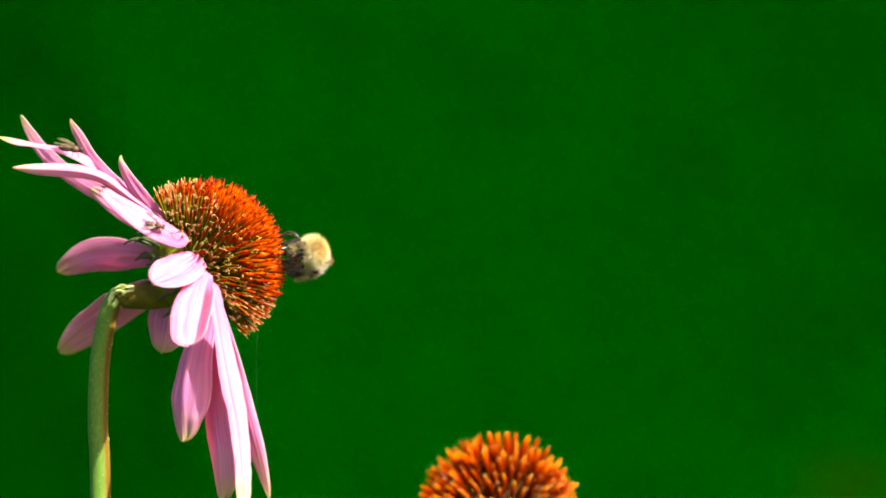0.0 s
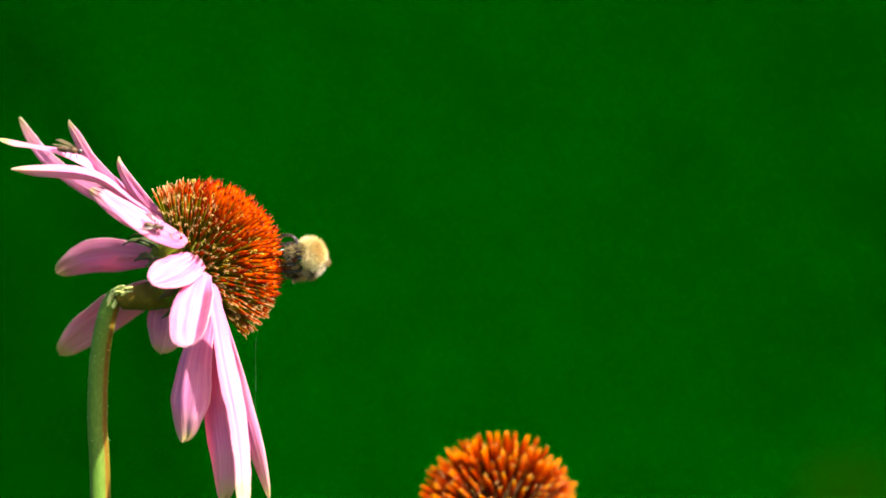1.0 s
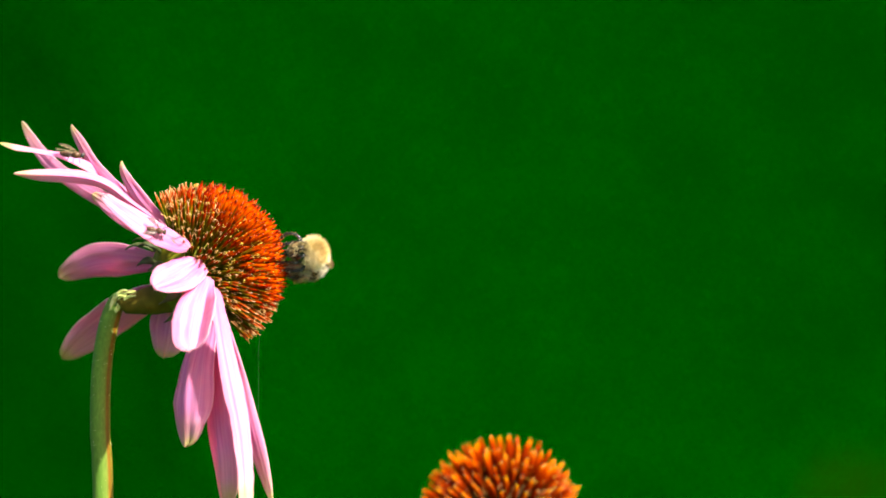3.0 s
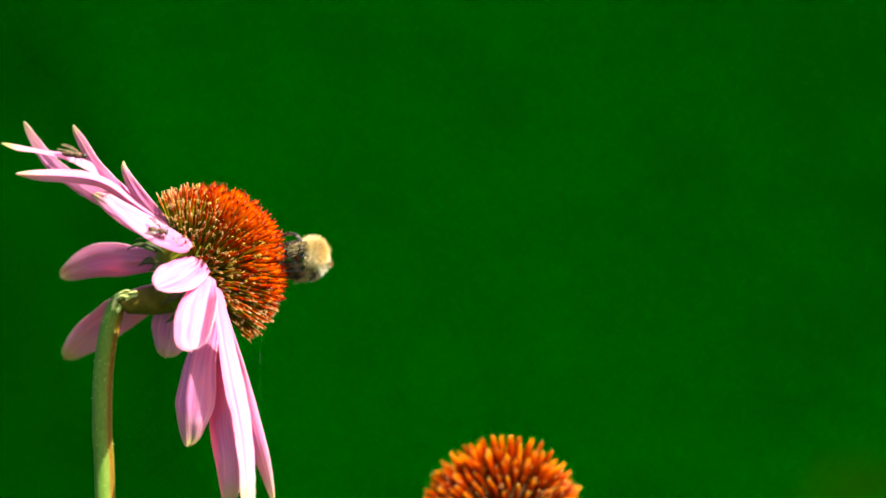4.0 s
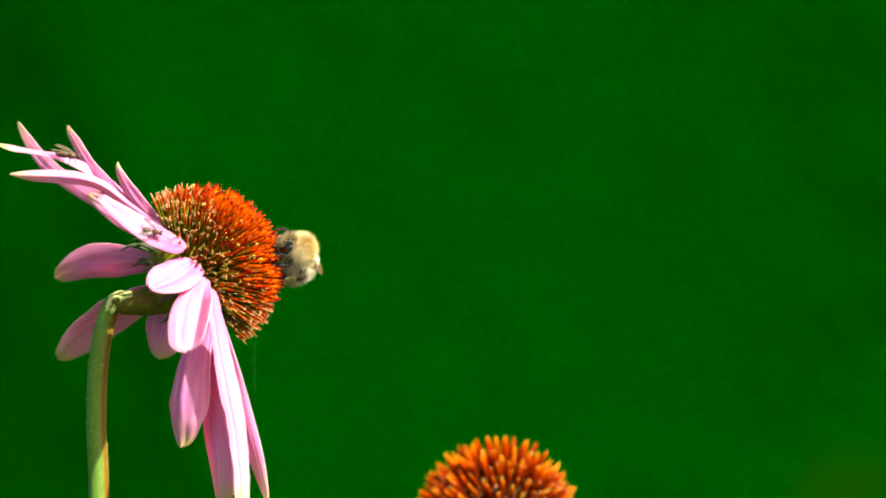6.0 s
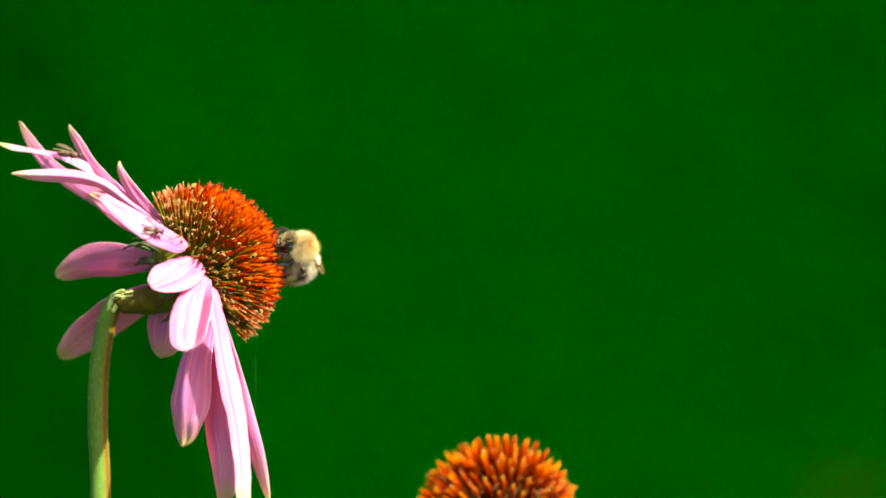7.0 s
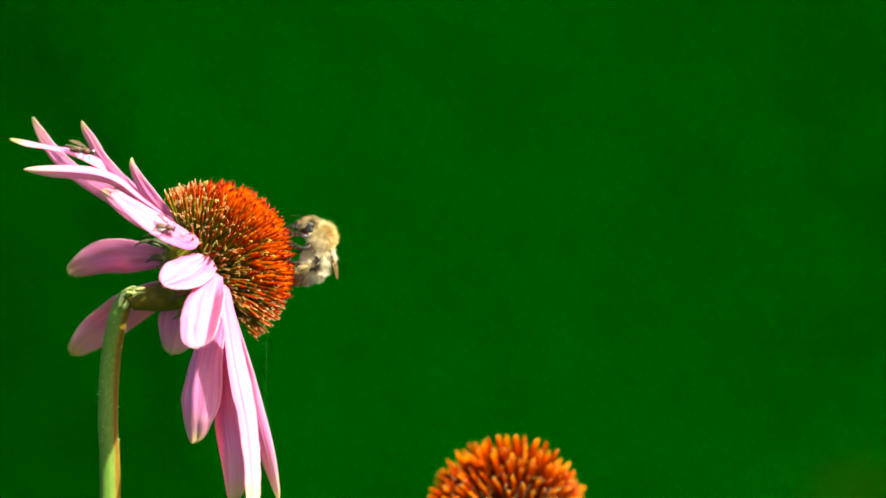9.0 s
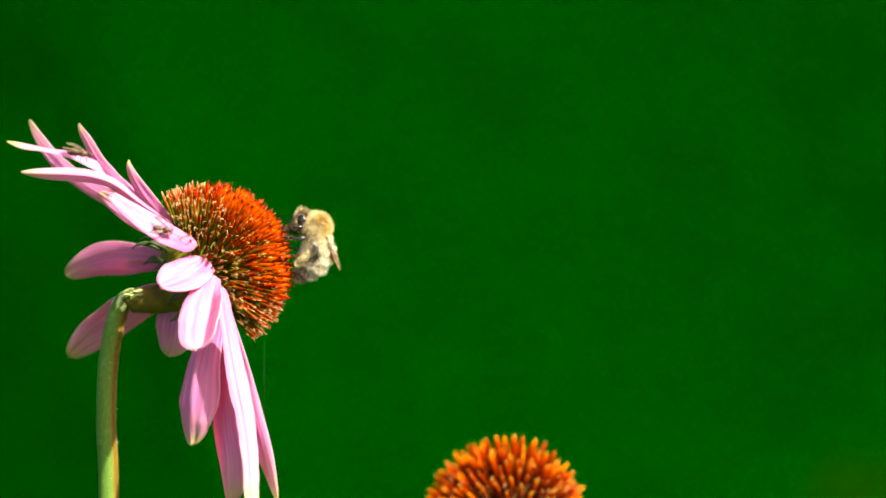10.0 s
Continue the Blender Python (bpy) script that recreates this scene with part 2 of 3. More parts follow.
def grid_mesh(rows, closed, cap=False):
    """A bmesh from rows of points; closed: each row is a ring."""
    bm = bmesh.new()
    uv = bm.loops.layers.uv.new("UVMap")
    vs = [[bm.verts.new(p) for p in r] for r in rows]
    nr, nc = len(rows), len(rows[0])
    for i in range(nr - 1):
        for j in range(nc if closed else nc - 1):
            j2 = (j + 1) % nc
            f = bm.faces.new((vs[i][j], vs[i][j2], vs[i + 1][j2], vs[i + 1][j]))
            span = nc if closed else nc - 1
            for lp, (a, c) in zip(f.loops, ((j, i), (j + 1, i), (j + 1, i + 1), (j, i + 1))):
                lp[uv].uv = (a / span, c / (nr - 1))
    if cap and closed:
        for r, flip in ((vs[0], True), (vs[-1], False)):
            f = bm.faces.new(r[::-1] if flip else r)
            for lp in f.loops:
                lp[uv].uv = (0.5, 0.0 if flip else 1.0)
    return bm


def bezier(pts, t):
    pts = [Vector(p) for p in pts]
    while len(pts) > 1:
        pts = [a.lerp(b, t) for a, b in zip(pts, pts[1:])]
    return pts[0]


def spline(pts, t):
    """Catmull-Rom through the points."""
    pts = [Vector(p) for p in pts]
    x = t * (len(pts) - 1)
    i = min(int(x), len(pts) - 2)
    f = x - i
    p0, p1, p2, p3 = pts[max(i - 1, 0)], pts[i], pts[i + 1], pts[min(i + 2, len(pts) - 1)]
    return 0.5 * ((2 * p1) + (p2 - p0) * f + (2 * p0 - 5 * p1 + 4 * p2 - p3) * f * f + (3 * p1 - p0 - 3 * p2 + p3) * f ** 3)


def tube(pts, radii, sides=12, steps=20, cap=True, lump=0.0, seed=0):
    """A round, tapered tube along a spline."""
    rows = []
    side = None
    for i in range(steps + 1):
        t = i / steps
        c = spline(pts, t)
        tan = (spline(pts, min(t + 0.02, 1)) - spline(pts, max(t - 0.02, 0))).normalized()
        if side is None:
            side = tan.orthogonal().normalized()
            if abs(tan.dot(Vector((1, 0, 0)))) < 0.9:
                side = Vector((1, 0, 0))
        side = (side - tan * side.dot(tan)).normalized()
        other = tan.cross(side)
        x = t * (len(radii) - 1)
        k = min(int(x), len(radii) - 2)
        r = radii[k] + (radii[k + 1] - radii[k]) * (x - k)
        row = []
        for j in range(sides):
            a = 2 * math.pi * j / sides
            rr = r * (1 + lump * noise.noise((j * 1.7 + seed, i * 0.6, seed)))
            row.append(c + (side * math.cos(a) + other * math.sin(a)) * rr)
        rows.append(row)
    return grid_mesh(rows, True, cap=cap)


def ellipsoid(centre, radii, turn=None, segs=20, rings=12, lump=0.0):
    rows = []
    m = turn.to_3x3() if turn is not None else Matrix.Identity(3)
    for i in range(rings + 1):
        th = math.pi * min(max(i / rings, 0.01), 0.99)
        row = []
        for j in range(segs):
            a = 2 * math.pi * j / segs
            d = Vector((math.cos(th), math.sin(th) * math.cos(a), math.sin(th) * math.sin(a)))
            k = 1 + lump * noise.noise(d * 2.5)
            row.append(Vector(centre) + m @ Vector((d.x * radii[0], d.y * radii[1], d.z * radii[2])) * k)
        rows.append(row)
    return grid_mesh(rows, True, cap=True)


def hairs(points, mats, thick, parent, names, rng, lean=None, droop=0.25):
    """Fur: thin bent spikes on (place, normal, length, kind) samples; one mesh a kind."""
    data = {}
    for (p, n, ln, kind) in points:
        vs, fs, vv = data.setdefault(kind, ([], [], []))
        d = n + Vector((rng.gauss(0, 0.22), rng.gauss(0, 0.22), rng.gauss(0, 0.22)))
        if lean is not None:
            d += lean * droop
        d.normalize()
        e1 = d.orthogonal().normalized()
        e1.rotate(Matrix.Rotation(rng.uniform(0, 6.28), 3, d))
        e2 = d.cross(e1)
        k = len(vs)
        bend = e1 * ln * rng.uniform(-0.25, 0.25)
        for f, r in ((0.0, 1.0), (0.55, 0.8)):
            for j in range(3):
                vs.append(p + d * ln * f + bend * f * f + (e1 * math.cos(2.094 * j) + e2 * math.sin(2.094 * j)) * thick * r)
                vv.append(f)
        vs.append(p + d * ln + bend)
        vv.append(1.0)
        for j in range(3):
            j2 = (j + 1) % 3
            fs += [(k + j, k + j2, k + 3 + j2, k + 3 + j), (k + 3 + j, k + 3 + j2, k + 6)]
    for kind, (vs, fs, vv) in data.items():
        me = bpy.data.meshes.new("fur")
        me.from_pydata(vs, [], fs)
        uv = me.uv_layers.new(name="UVMap")
        for lp in me.loops:
            uv.data[lp.index].uv = (0.5, vv[lp.vertex_index])
        me.materials.append(mats[kind])
        ob = new("fur", me)
        ob.parent = parent
        tagged(ob, names.get(kind, ""), kind="stuff")


# ---- ground and background ----
def build_ground():
    bm = bmesh.new()
    bmesh.ops.create_grid(bm, x_segments=60, y_segments=60, size=150)
    for v in bm.verts:
        v.co.z = 0.05 * noise.noise(v.co * 0.08) if v.co.length > 6 else 0.0
    g = new("ground", mesh_of(bm, GRASS))
    tagged(g, "mown green lawn that reaches to the horizon", "lawn", kind="structure")


def hedge_face(x, z):
    return 12.5 + 0.06 * noise.noise((x * 0.5, z * 0.5, 3.1)) + 0.03 * noise.noise((x * 2.1, z * 2.3, 7.7)) + 0.12 * z


def leaf_cloud(name, count, xs, zs, size, mat, seed, parent, label):
    rng = np.random.default_rng(seed)
    verts, faces = [], []
    for _ in range(count):
        x, z = rng.uniform(*xs), rng.uniform(*zs)
        p = Vector((x, hedge_face(x, z) - rng.uniform(0.0, 0.14), z))
        t = Vector(rng.normal(size=3) * [0.7, 0.5, 0.8] + [0, -0.2, -0.3]).normalized()
        nrm = Vector(rng.normal(size=3) * 0.4 + [0.1, -1.0, 0.5]).normalized()
        w = t.cross(nrm).normalized()
        nrm = w.cross(t)
        ln = size * rng.uniform(0.7, 1.3)
        wd = ln * 0.32
        k = len(verts)
        verts += [p, p + t * ln * 0.45 + w * wd + nrm * wd * 0.25, p + t * ln, p + t * ln * 0.45 - w * wd + nrm * wd * 0.25]
        faces += [(k, k + 1, k + 2), (k, k + 2, k + 3)]
    me = bpy.data.meshes.new(name)
    me.from_pydata(verts, [], faces)
    me.materials.append(mat)
    ob = new(name, me)
    ob.parent = parent
    return tagged(ob, label, kind="stuff")


def build_hedge():
    h = thing("hedge", (0, 0, 0), "dense dark green clipped garden hedge far behind the flowers", "hedge")
    rows = []
    for i in range(25):
        z = 4.0 * i / 24
        rows.append([Vector((x, hedge_face(x, z), z)) for x in np.linspace(-14, 14, 120)])
    rows.append([Vector((x, 14.0, 4.1)) for x in np.linspace(-14, 14, 120)])
    rows.append([Vector((x, 14.4, 0.0)) for x in np.linspace(-14, 14, 120)])
    part("inner_growth", grid_mesh(rows, False), TWIG, h, "dark twiggy inside of the hedge")
    leaf_cloud("foliage", 170000, (-3.6, 3.6), (0.0, 3.2), 0.042, LEAF, 5, h, "small mid-green leaves")
    leaf_cloud("dry_foliage", 90, (1.05, 1.4), (0.05, 0.25), 0.05, DRY_LEAF, 9, h, "few browned leaves low down")


def build_darkening_mound():
    """A leafy mound added in front of the hedge to darken the left background."""
    sh = thing("shrub", (-1.52, 12.0, 0.0), "dark leafy mound added to darken the left of the background", "shrub")
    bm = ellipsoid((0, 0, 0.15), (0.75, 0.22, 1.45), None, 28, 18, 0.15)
    part("inner_growth", bm, DARKENING_LEAF, sh, "dark core of the added mound")
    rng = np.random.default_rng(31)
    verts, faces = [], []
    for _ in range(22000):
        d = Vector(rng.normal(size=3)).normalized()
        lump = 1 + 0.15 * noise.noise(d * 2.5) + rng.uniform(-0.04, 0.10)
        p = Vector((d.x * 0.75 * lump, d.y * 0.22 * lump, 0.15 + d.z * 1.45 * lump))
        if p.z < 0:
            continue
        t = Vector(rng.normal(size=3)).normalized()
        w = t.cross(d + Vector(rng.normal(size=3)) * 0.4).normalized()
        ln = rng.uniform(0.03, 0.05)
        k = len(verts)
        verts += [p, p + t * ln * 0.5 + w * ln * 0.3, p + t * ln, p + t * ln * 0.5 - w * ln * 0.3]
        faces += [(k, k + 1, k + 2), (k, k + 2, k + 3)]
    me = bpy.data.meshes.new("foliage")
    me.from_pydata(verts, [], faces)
    me.materials.append(DARKENING_LEAF)
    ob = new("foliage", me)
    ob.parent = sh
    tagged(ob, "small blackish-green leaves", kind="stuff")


build_ground()
build_hedge()
build_darkening_mound()


# ---- coneflowers ----
def spine_mesh(mat, length, radius, sides=5):
    prof = [(0.0, 0.6), (0.4, 0.85), (0.64, 1.0), (0.82, 0.82), (0.93, 0.46), (1.0, 0.10)]
    rows = []
    for f, r in prof:
        bend = 0.05 * length * f * f
        rows.append([Vector((bend + radius * r * math.cos(2 * math.pi * j / sides), radius * r * math.sin(2 * math.pi * j / sides), f * length)) for j in range(sides)])
    return mesh_of(grid_mesh(rows, True, cap=True), mat)


def spine_poses(axis, count, r_in, seed, low=-0.10, sink=26, wild=0.05, crown=0.95, jitter=0.06):
    """Poses of the spines over a dome, in the spiral order in which they grow. Lengths are in UNITs."""
    rng = random.Random(seed)
    to_axis = axis.to_track_quat("Z", "Y").to_matrix().to_4x4()
    out = []
    for i in range(count):
        c = 1 - (1 - low) * (i + 0.5) / count
        s = math.sqrt(max(0.0, 1 - c * c))
        a = i * 2.399963
        d = Vector((s * math.cos(a), s * math.sin(a), c))
        p = d * r_in
        way = (p + Vector((0, 0, sink)) * (1.0 if c < 0.6 else 0.4)).normalized()
        way = (way + Vector((rng.uniform(-wild, wild), rng.uniform(-wild, wild), rng.uniform(-wild, wild)))).normalized()
        m = Matrix.Translation(p) @ way.to_track_quat("Z", "Y").to_matrix().to_4x4() @ Matrix.Rotation(rng.uniform(0, 6.28), 4, "Z")
        if c < 0.06 and (to_axis.to_3x3() @ d).y < -0.25:
            continue
        k = rng.uniform(0.99 - jitter, 0.99 + jitter) * (1.045 + (crown - 1.045) * min(1.0, max(0.0, (c - 0.55) / 0.4)))
        out.append((to_axis @ m, k, c))
    return out


def build_cone(flower, centre, axis, r_core, r_in, length, count, seed, facing, mat, width, debris=1.0, old=None, ripe=None, crown=0.95, jitter=0.06, heart=None):
    """The spiny seed cone: a core, the nearest spines one by one, the rest joined, and spent florets between them."""
    to_axis = axis.to_track_quat("Z", "Y").to_matrix().to_4x4()
    bm = ellipsoid((0, 0, 0), (r_core * UNIT,) * 3, None, 40, 24, 0.06)
    cone = part("cone", bm, heart or CORE, flower, "brown seed head packed with stiff orange spines")
    cone.location = centre - flower.location
    base = spine_mesh(mat, length * UNIT, width * UNIT)
    worn = spine_mesh(old, length * UNIT, width * 0.8 * UNIT) if old else base
    tops = spine_mesh(ripe, length * UNIT, width * 1.3 * UNIT) if ripe else base
    pick = random.Random(seed + 5)
    poses = spine_poses(axis, count, r_in, seed, crown=crown, jitter=jitter)
    order = sorted(range(len(poses)), key=lambda i: -(poses[i][0].translation.normalized().dot(facing)))
    near = set(order[:290])
    rest, rest_old, rest_ripe = bmesh.new(), bmesh.new(), bmesh.new()
    for i, (m, k, c) in enumerate(poses):
        if old is not None and c < 0.42 and pick.random() < 0.15:
            continue
        aged = old is not None and c < 0.08 + 0.46 * pick.random()
        top = ripe is not None and c > 0.42 + 0.36 * pick.random()
        mine = worn if aged else tops if top else base
        full = Matrix.Translation(m.translation * UNIT) @ m.to_3x3().to_4x4() @ Matrix.Diagonal((k ** 0.5, k ** 0.5, k, 1))
        if i in near:
            s = new("spine", mine)
            s.parent = cone
            s.matrix_basis = full
        else:
            tmp = mine.copy()
            tmp.transform(full)
            (rest_old if aged else rest_ripe if top else rest).from_mesh(tmp)
            bpy.data.meshes.remove(tmp)
    tagged(part("spine_mass", rest, mat, cone), kind="stuff")
    if old:
        tagged(part("withered_spine_mass", rest_old, old, cone), kind="stuff")
    else:
        rest_old.free()
    if ripe:
        tagged(part("ripe_spine_mass", rest_ripe, ripe, cone), kind="stuff")
    else:
        rest_ripe.free()
    # small spent florets, curled between the spines
    rng = random.Random(seed + 1)
    for name, fmat, n, band in (("pollen_dust", POLLEN, 420, (0.42, 0.92)), ("floret_litter", WITHERED, 640, (0.06, 0.66))):
        verts, faces = [], []
        for _ in range(int(n * debris)):
            c = rng.uniform(*band)
            a = rng.uniform(0, 2 * math.pi)
            s = math.sqrt(1 - c * c)
            d = to_axis.to_3x3() @ Vector((s * math.cos(a), s * math.sin(a), c))
            p = d * (r_in + length * rng.uniform(0.55, 0.98))
            e1 = d.orthogonal().normalized()
            e1.rotate(Matrix.Rotation(rng.uniform(0, 6.28), 3, d))
            e2 = d.cross(e1)
            ln, rad = rng.uniform(5, 12), rng.uniform(0.4, 0.75)
            k = len(verts)
            for q in range(6):
                f = q / 5
                mid = p + d * ln * (0.55 * math.sin(3.6 * f) - 0.2) + e1 * ln * 0.8 * f ** 1.5 + e2 * ln * 0.25 * math.sin(5 * f)
                for j in range(3):
                    ang = 2.094 * j
                    verts.append((mid + (e1 * math.cos(ang) + e2 * math.sin(ang)) * rad * (1 - 0.4 * f)) * UNIT)
            for q in range(5):
                for j in range(3):
                    j2 = (j + 1) % 3
                    faces.append((k + q * 3 + j, k + q * 3 + j2, k + q * 3 + 3 + j2, k + q * 3 + 3 + j))
            faces.append((k + 15, k + 16, k + 17))
        me = bpy.data.meshes.new(name)
        me.from_pydata(verts, [], faces)
        me.materials.append(fmat)
        f = new(name, me)
        f.parent = cone
        tagged(f, kind="stuff")
    return cone


def along(values, t):
    """A value between evenly spaced ones, eased."""
    x = t * (len(values) - 1)
    k = min(int(x), len(values) - 2)
    f = x - k
    return values[k] + (values[k + 1] - values[k]) * f * f * (3 - 2 * f) if len(values) < 4 else spline([(v, 0, 0) for v in values], t).x


def build_petal(flower, path, widths, face, roll=(0, 0), cup=0.06, ridge=0.0, fold=0.0, crease=0.5, side=1, tip=0.10, root=0.05, curl=0.0, notched=0.6, ragged=0.03, grooves=(), dry=1.0, label=""):
    """One ray petal from root to tip: a thin blade square to face that follows its midrib, cupped, folded along a ridge or a
    crease, ribbed lengthwise, rounded and notched at the tip, with uneven edges."""
    pts = [at(*p) for p in path]
    nt, ns = 44, 34
    face = Vector(face).normalized()
    seed = path[0][0] * 0.37 + path[-1][1] * 0.11
    broad = max(widths) * UNIT
    rows = []
    for i in range(nt + 1):
        t = i / nt
        c = spline(pts, t)
        tan = (spline(pts, min(t + 0.03, 1.0)) - spline(pts, max(t - 0.03, 0.0))).normalized()
        turn = Matrix.Rotation(radians(along(roll, t)), 3, tan)
        w = turn @ tan.cross(face).normalized()
        n = w.cross(tan).normalized()
        half = 0.5 * UNIT * along(widths, t)
        if t > 1 - tip:
            half *= math.sqrt(max(0.03, 1 - ((t - 1 + tip) / tip) ** 2))
        if t < root:
            half *= math.sqrt(max(0.15, 1 - ((root - t) / root) ** 2))
        end = max(0.0, t - 0.86) / 0.14
        row = []
        for j in range(ns + 1):
            q = 2 * j / ns - 1
            lift = 2 * half * (cup * (0.35 - q * q) - ridge * abs(q))
            lift += 0.007 * broad * math.cos(q * 3 * math.pi) * min(1, 5 * t) * (1 - 0.5 * end)
            lift += 0.05 * broad * noise.noise((q * 1.6 + seed, t * 4.0, seed)) + 0.012 * broad * noise.noise((q * 7 + seed, t * 5.0, seed))
            lift += fold * 2 * half * max(0.0, side * q - crease) * min(1.0, 3 * t)
            lift -= sum(deep * broad * math.exp(-((q - at_q) / 0.07) ** 2) for at_q, deep in grooves) * min(1.0, 4 * t)
            notch = tan * broad * 0.12 * notched * end * (math.cos(q * 2 * math.pi) * 0.5 - q * q * 0.6)
            edge = 1 + ragged * (noise.noise((t * 6, seed, q > 0)) + 0.8 * noise.noise((t * 19, seed, q > 0)))
            row.append(c + w * half * q * edge + n * (lift + curl * UNIT * end * end) + notch)
        rows.append(row)
    bm = local(grid_mesh(rows, False), flower.location)
    layer = bm.loops.layers.uv.active
    for f in bm.faces:
        for lp in f.loops:
            lp[layer].uv.y *= dry
    ob = part("petal", bm, PETAL, flower, label)
    sol = ob.modifiers.new("thickness", "SOLIDIFY")
    sol.thickness = 0.00016
    sol.offset = 0
    return ob


HEAD = at(352, 476, 0)
AXIS = Vector((0.845, -0.10, 0.525)).normalized()


def build_main_flower():
    f = thing("coneflower", at(184, 882, 40) * 1.0, "pink coneflower with drooping petals on a bent green stem", "flower", "coneflowers")
    f.location.z = 0.0
    o = f.location
    build_cone(f, HEAD, AXIS, 82, 74, 81, 860, 11, Vector((0.15, -1, 0.15)).normalized(), SPINE, 3.0, old=SPINE_OLD, ripe=SPINE_RIPE, crown=1.08)
    # stem, kinked where it meets the neck
    low = at(184, 882, 40)
    pts = [Vector((low.x + 0.012, low.y + 0.01, 0.0)), Vector((low.x + 0.006, low.y + 0.005, 0.35)), low + Vector((0.001, 0, -0.15)), low + Vector((0.0003, 0, -0.05)), low,
           at(179, 760, 40), at(181, 660, 40), at(190, 590, 38), at(202, 545, 36), at(214, 522, 34)]
    f_stem = part("stem", local(tube(pts, [0.0027, 0.0025, 0.0022, 0.0020, 0.00185, 0.0018, 0.0018, 0.0018, 0.0017, 0.0012], 22, 150, lump=0.03), o), STEM, f,
         "green stem with a reddish-brown rib, bent over at the top")
    brng = random.Random(15)
    pts_b = []
    for _ in range(130):
        c = spline(pts, brng.uniform(0.45, 0.97))
        d = Vector((brng.gauss(0, 1), brng.gauss(0, 1), 0)).normalized()
        pts_b.append((c + d * 0.00178 - o, d, brng.uniform(2, 5) * UNIT, "pale"))
    hairs(pts_b, {"pale": FUR_PALE}, 0.28 * UNIT, f_stem, {"pale": "short pale bristles"}, brng)
    part("neck", local(tube([at(213, 538, 30), at(222, 534, 28), at(252, 532, 20), at(288, 523, 10), at(322, 502, 2), at(340, 485, 0)],
                            [0.0009, 0.0018, 0.0022, 0.0029, 0.0050, 0.0078], 20, 40, lump=0.10, seed=3), o), NECK, f, "thick dark olive neck under the flower head")
    # torn pale fibres at the kink
    rng = random.Random(4)
    for _ in range(11):
        u0, v0 = rng.uniform(203, 222), rng.uniform(517, 531)
        u1, v1 = u0 + rng.uniform(14, 30), v0 + rng.uniform(-8, 1)
        d0 = rng.uniform(4, 14)
        r = rng.uniform(1.8, 3.6)
        rows = []
        for k in range(9):
            q = k / 8
            c = at(u0 + (u1 - u0) * q, v0 + (v1 - v0) * q - 4 * math.sin(3 * q), d0 - 6 * q)
            jag = r * UNIT * (1 - 0.75 * q ** 3) * (1 + 0.5 * noise.noise((u0 * 3, q * 9, d0)))
            rows.append([c + Vector((0, 0.5 * math.sin(a), math.sin(a))) * jag + Vector((0, -math.cos(a), 0.2 * math.cos(a))) * jag * 0.45 for a in (0, 1.05, 2.09, 3.14, 4.19, 5.24)])
        part("torn_fibre", local(grid_mesh(rows, True, cap=True), o), TORN, f, "pale torn fibre at the bend")
    for _ in range(7):
        u0, v0 = rng.uniform(196, 210), rng.uniform(535, 552)
        rows = []
        top, wide = rng.uniform(14, 26), rng.uniform(1.4, 2.6)
        for k in range(7):
            q = k / 6
            c = at(u0 + 8 * q, v0 - top * q, 20 - 4 * q)
            rows.append([c + Vector((math.cos(a), -0.4 * math.sin(a), 0)) * wide * UNIT * (1 - 0.8 * q ** 2) for a in (0, 1.05, 2.09, 3.14, 4.19, 5.24)])
        part("torn_fibre", local(grid_mesh(rows, True, cap=True), o), TORN, f, "pale torn fibre at the bend")
    # green bracts under the petals
    side = AXIS.cross(Vector((0, 1, 0))).normalized()
    other = AXIS.cross(side)
    for i in range(22):
        a = 2 * math.pi * (i + 0.4 * rng.random()) / 22
        out = side * math.cos(a) + other * math.sin(a)
        ring = i % 2
        b = HEAD + (-AXIS * (34 + 14 * ring) + out * 74) * UNIT
        t = b + (-AXIS * (24 + 18 * rng.random()) + out * (24 + 10 * rng.random())) * UNIT
        m = (b + t) / 2 + out * 9 * UNIT - AXIS * -6 * UNIT
        rows = []
        for k in range(9):
            s = k / 8
            c = bezier([b, m * 2 - (b + t) * 0.5, t], s)
            w = AXIS.cross(out).normalized()
            half = 9.0 * UNIT * (0.5 + 0.5 * math.sin(math.pi * min(s * 1.2, 1))) * (1 - s ** 3 * 0.92)
            rows.append([c + w * half * x + AXIS * UNIT * 2.0 * (1 - x * x) for x in (-1, -0.5, 0, 0.5, 1)])
        ob = part("bract", local(grid_mesh(rows, False), o), BRACT, f)
        sol = ob.modifiers.new("thickness", "SOLIDIFY")
        sol.thickness = 0.0003
    # petals: upper group, swept back
    P = lambda *a, **k: build_petal(f, *a, **k)
    P([(300, 412, 60), (205, 362, 80), (138, 324, 95), (88, 284, 108), (60, 248, 116), (40, 212, 120)], [20, 30, 29, 27, 21, 12], (-0.70, -0.71, 0.02), (0, 6, 10), cup=0.06, notched=0.1, tip=0.25)
    P([(300, 402, 70), (240, 358, 64), (200, 322, 56), (160, 293, 40), (115, 274, 26), (66, 264, 28), (30, 258, 30), (1, 250, 30)], [12, 22, 24, 20, 14, 10, 13, 6], (0.05, -0.75, 0.60), cup=0.05, notched=0.1, ragged=0.07, tip=0.16)
    P([(312, 410, 20), (242, 369, 28), (196, 326, 36), (164, 286, 44), (142, 248, 50), (125, 219, 54)], [12, 28, 30, 25, 21, 11], (-0.69, -0.72, 0.02), (-6, 0, 8), ridge=0.12, cup=0.0, curl=-6, notched=0.6, tip=0.2)
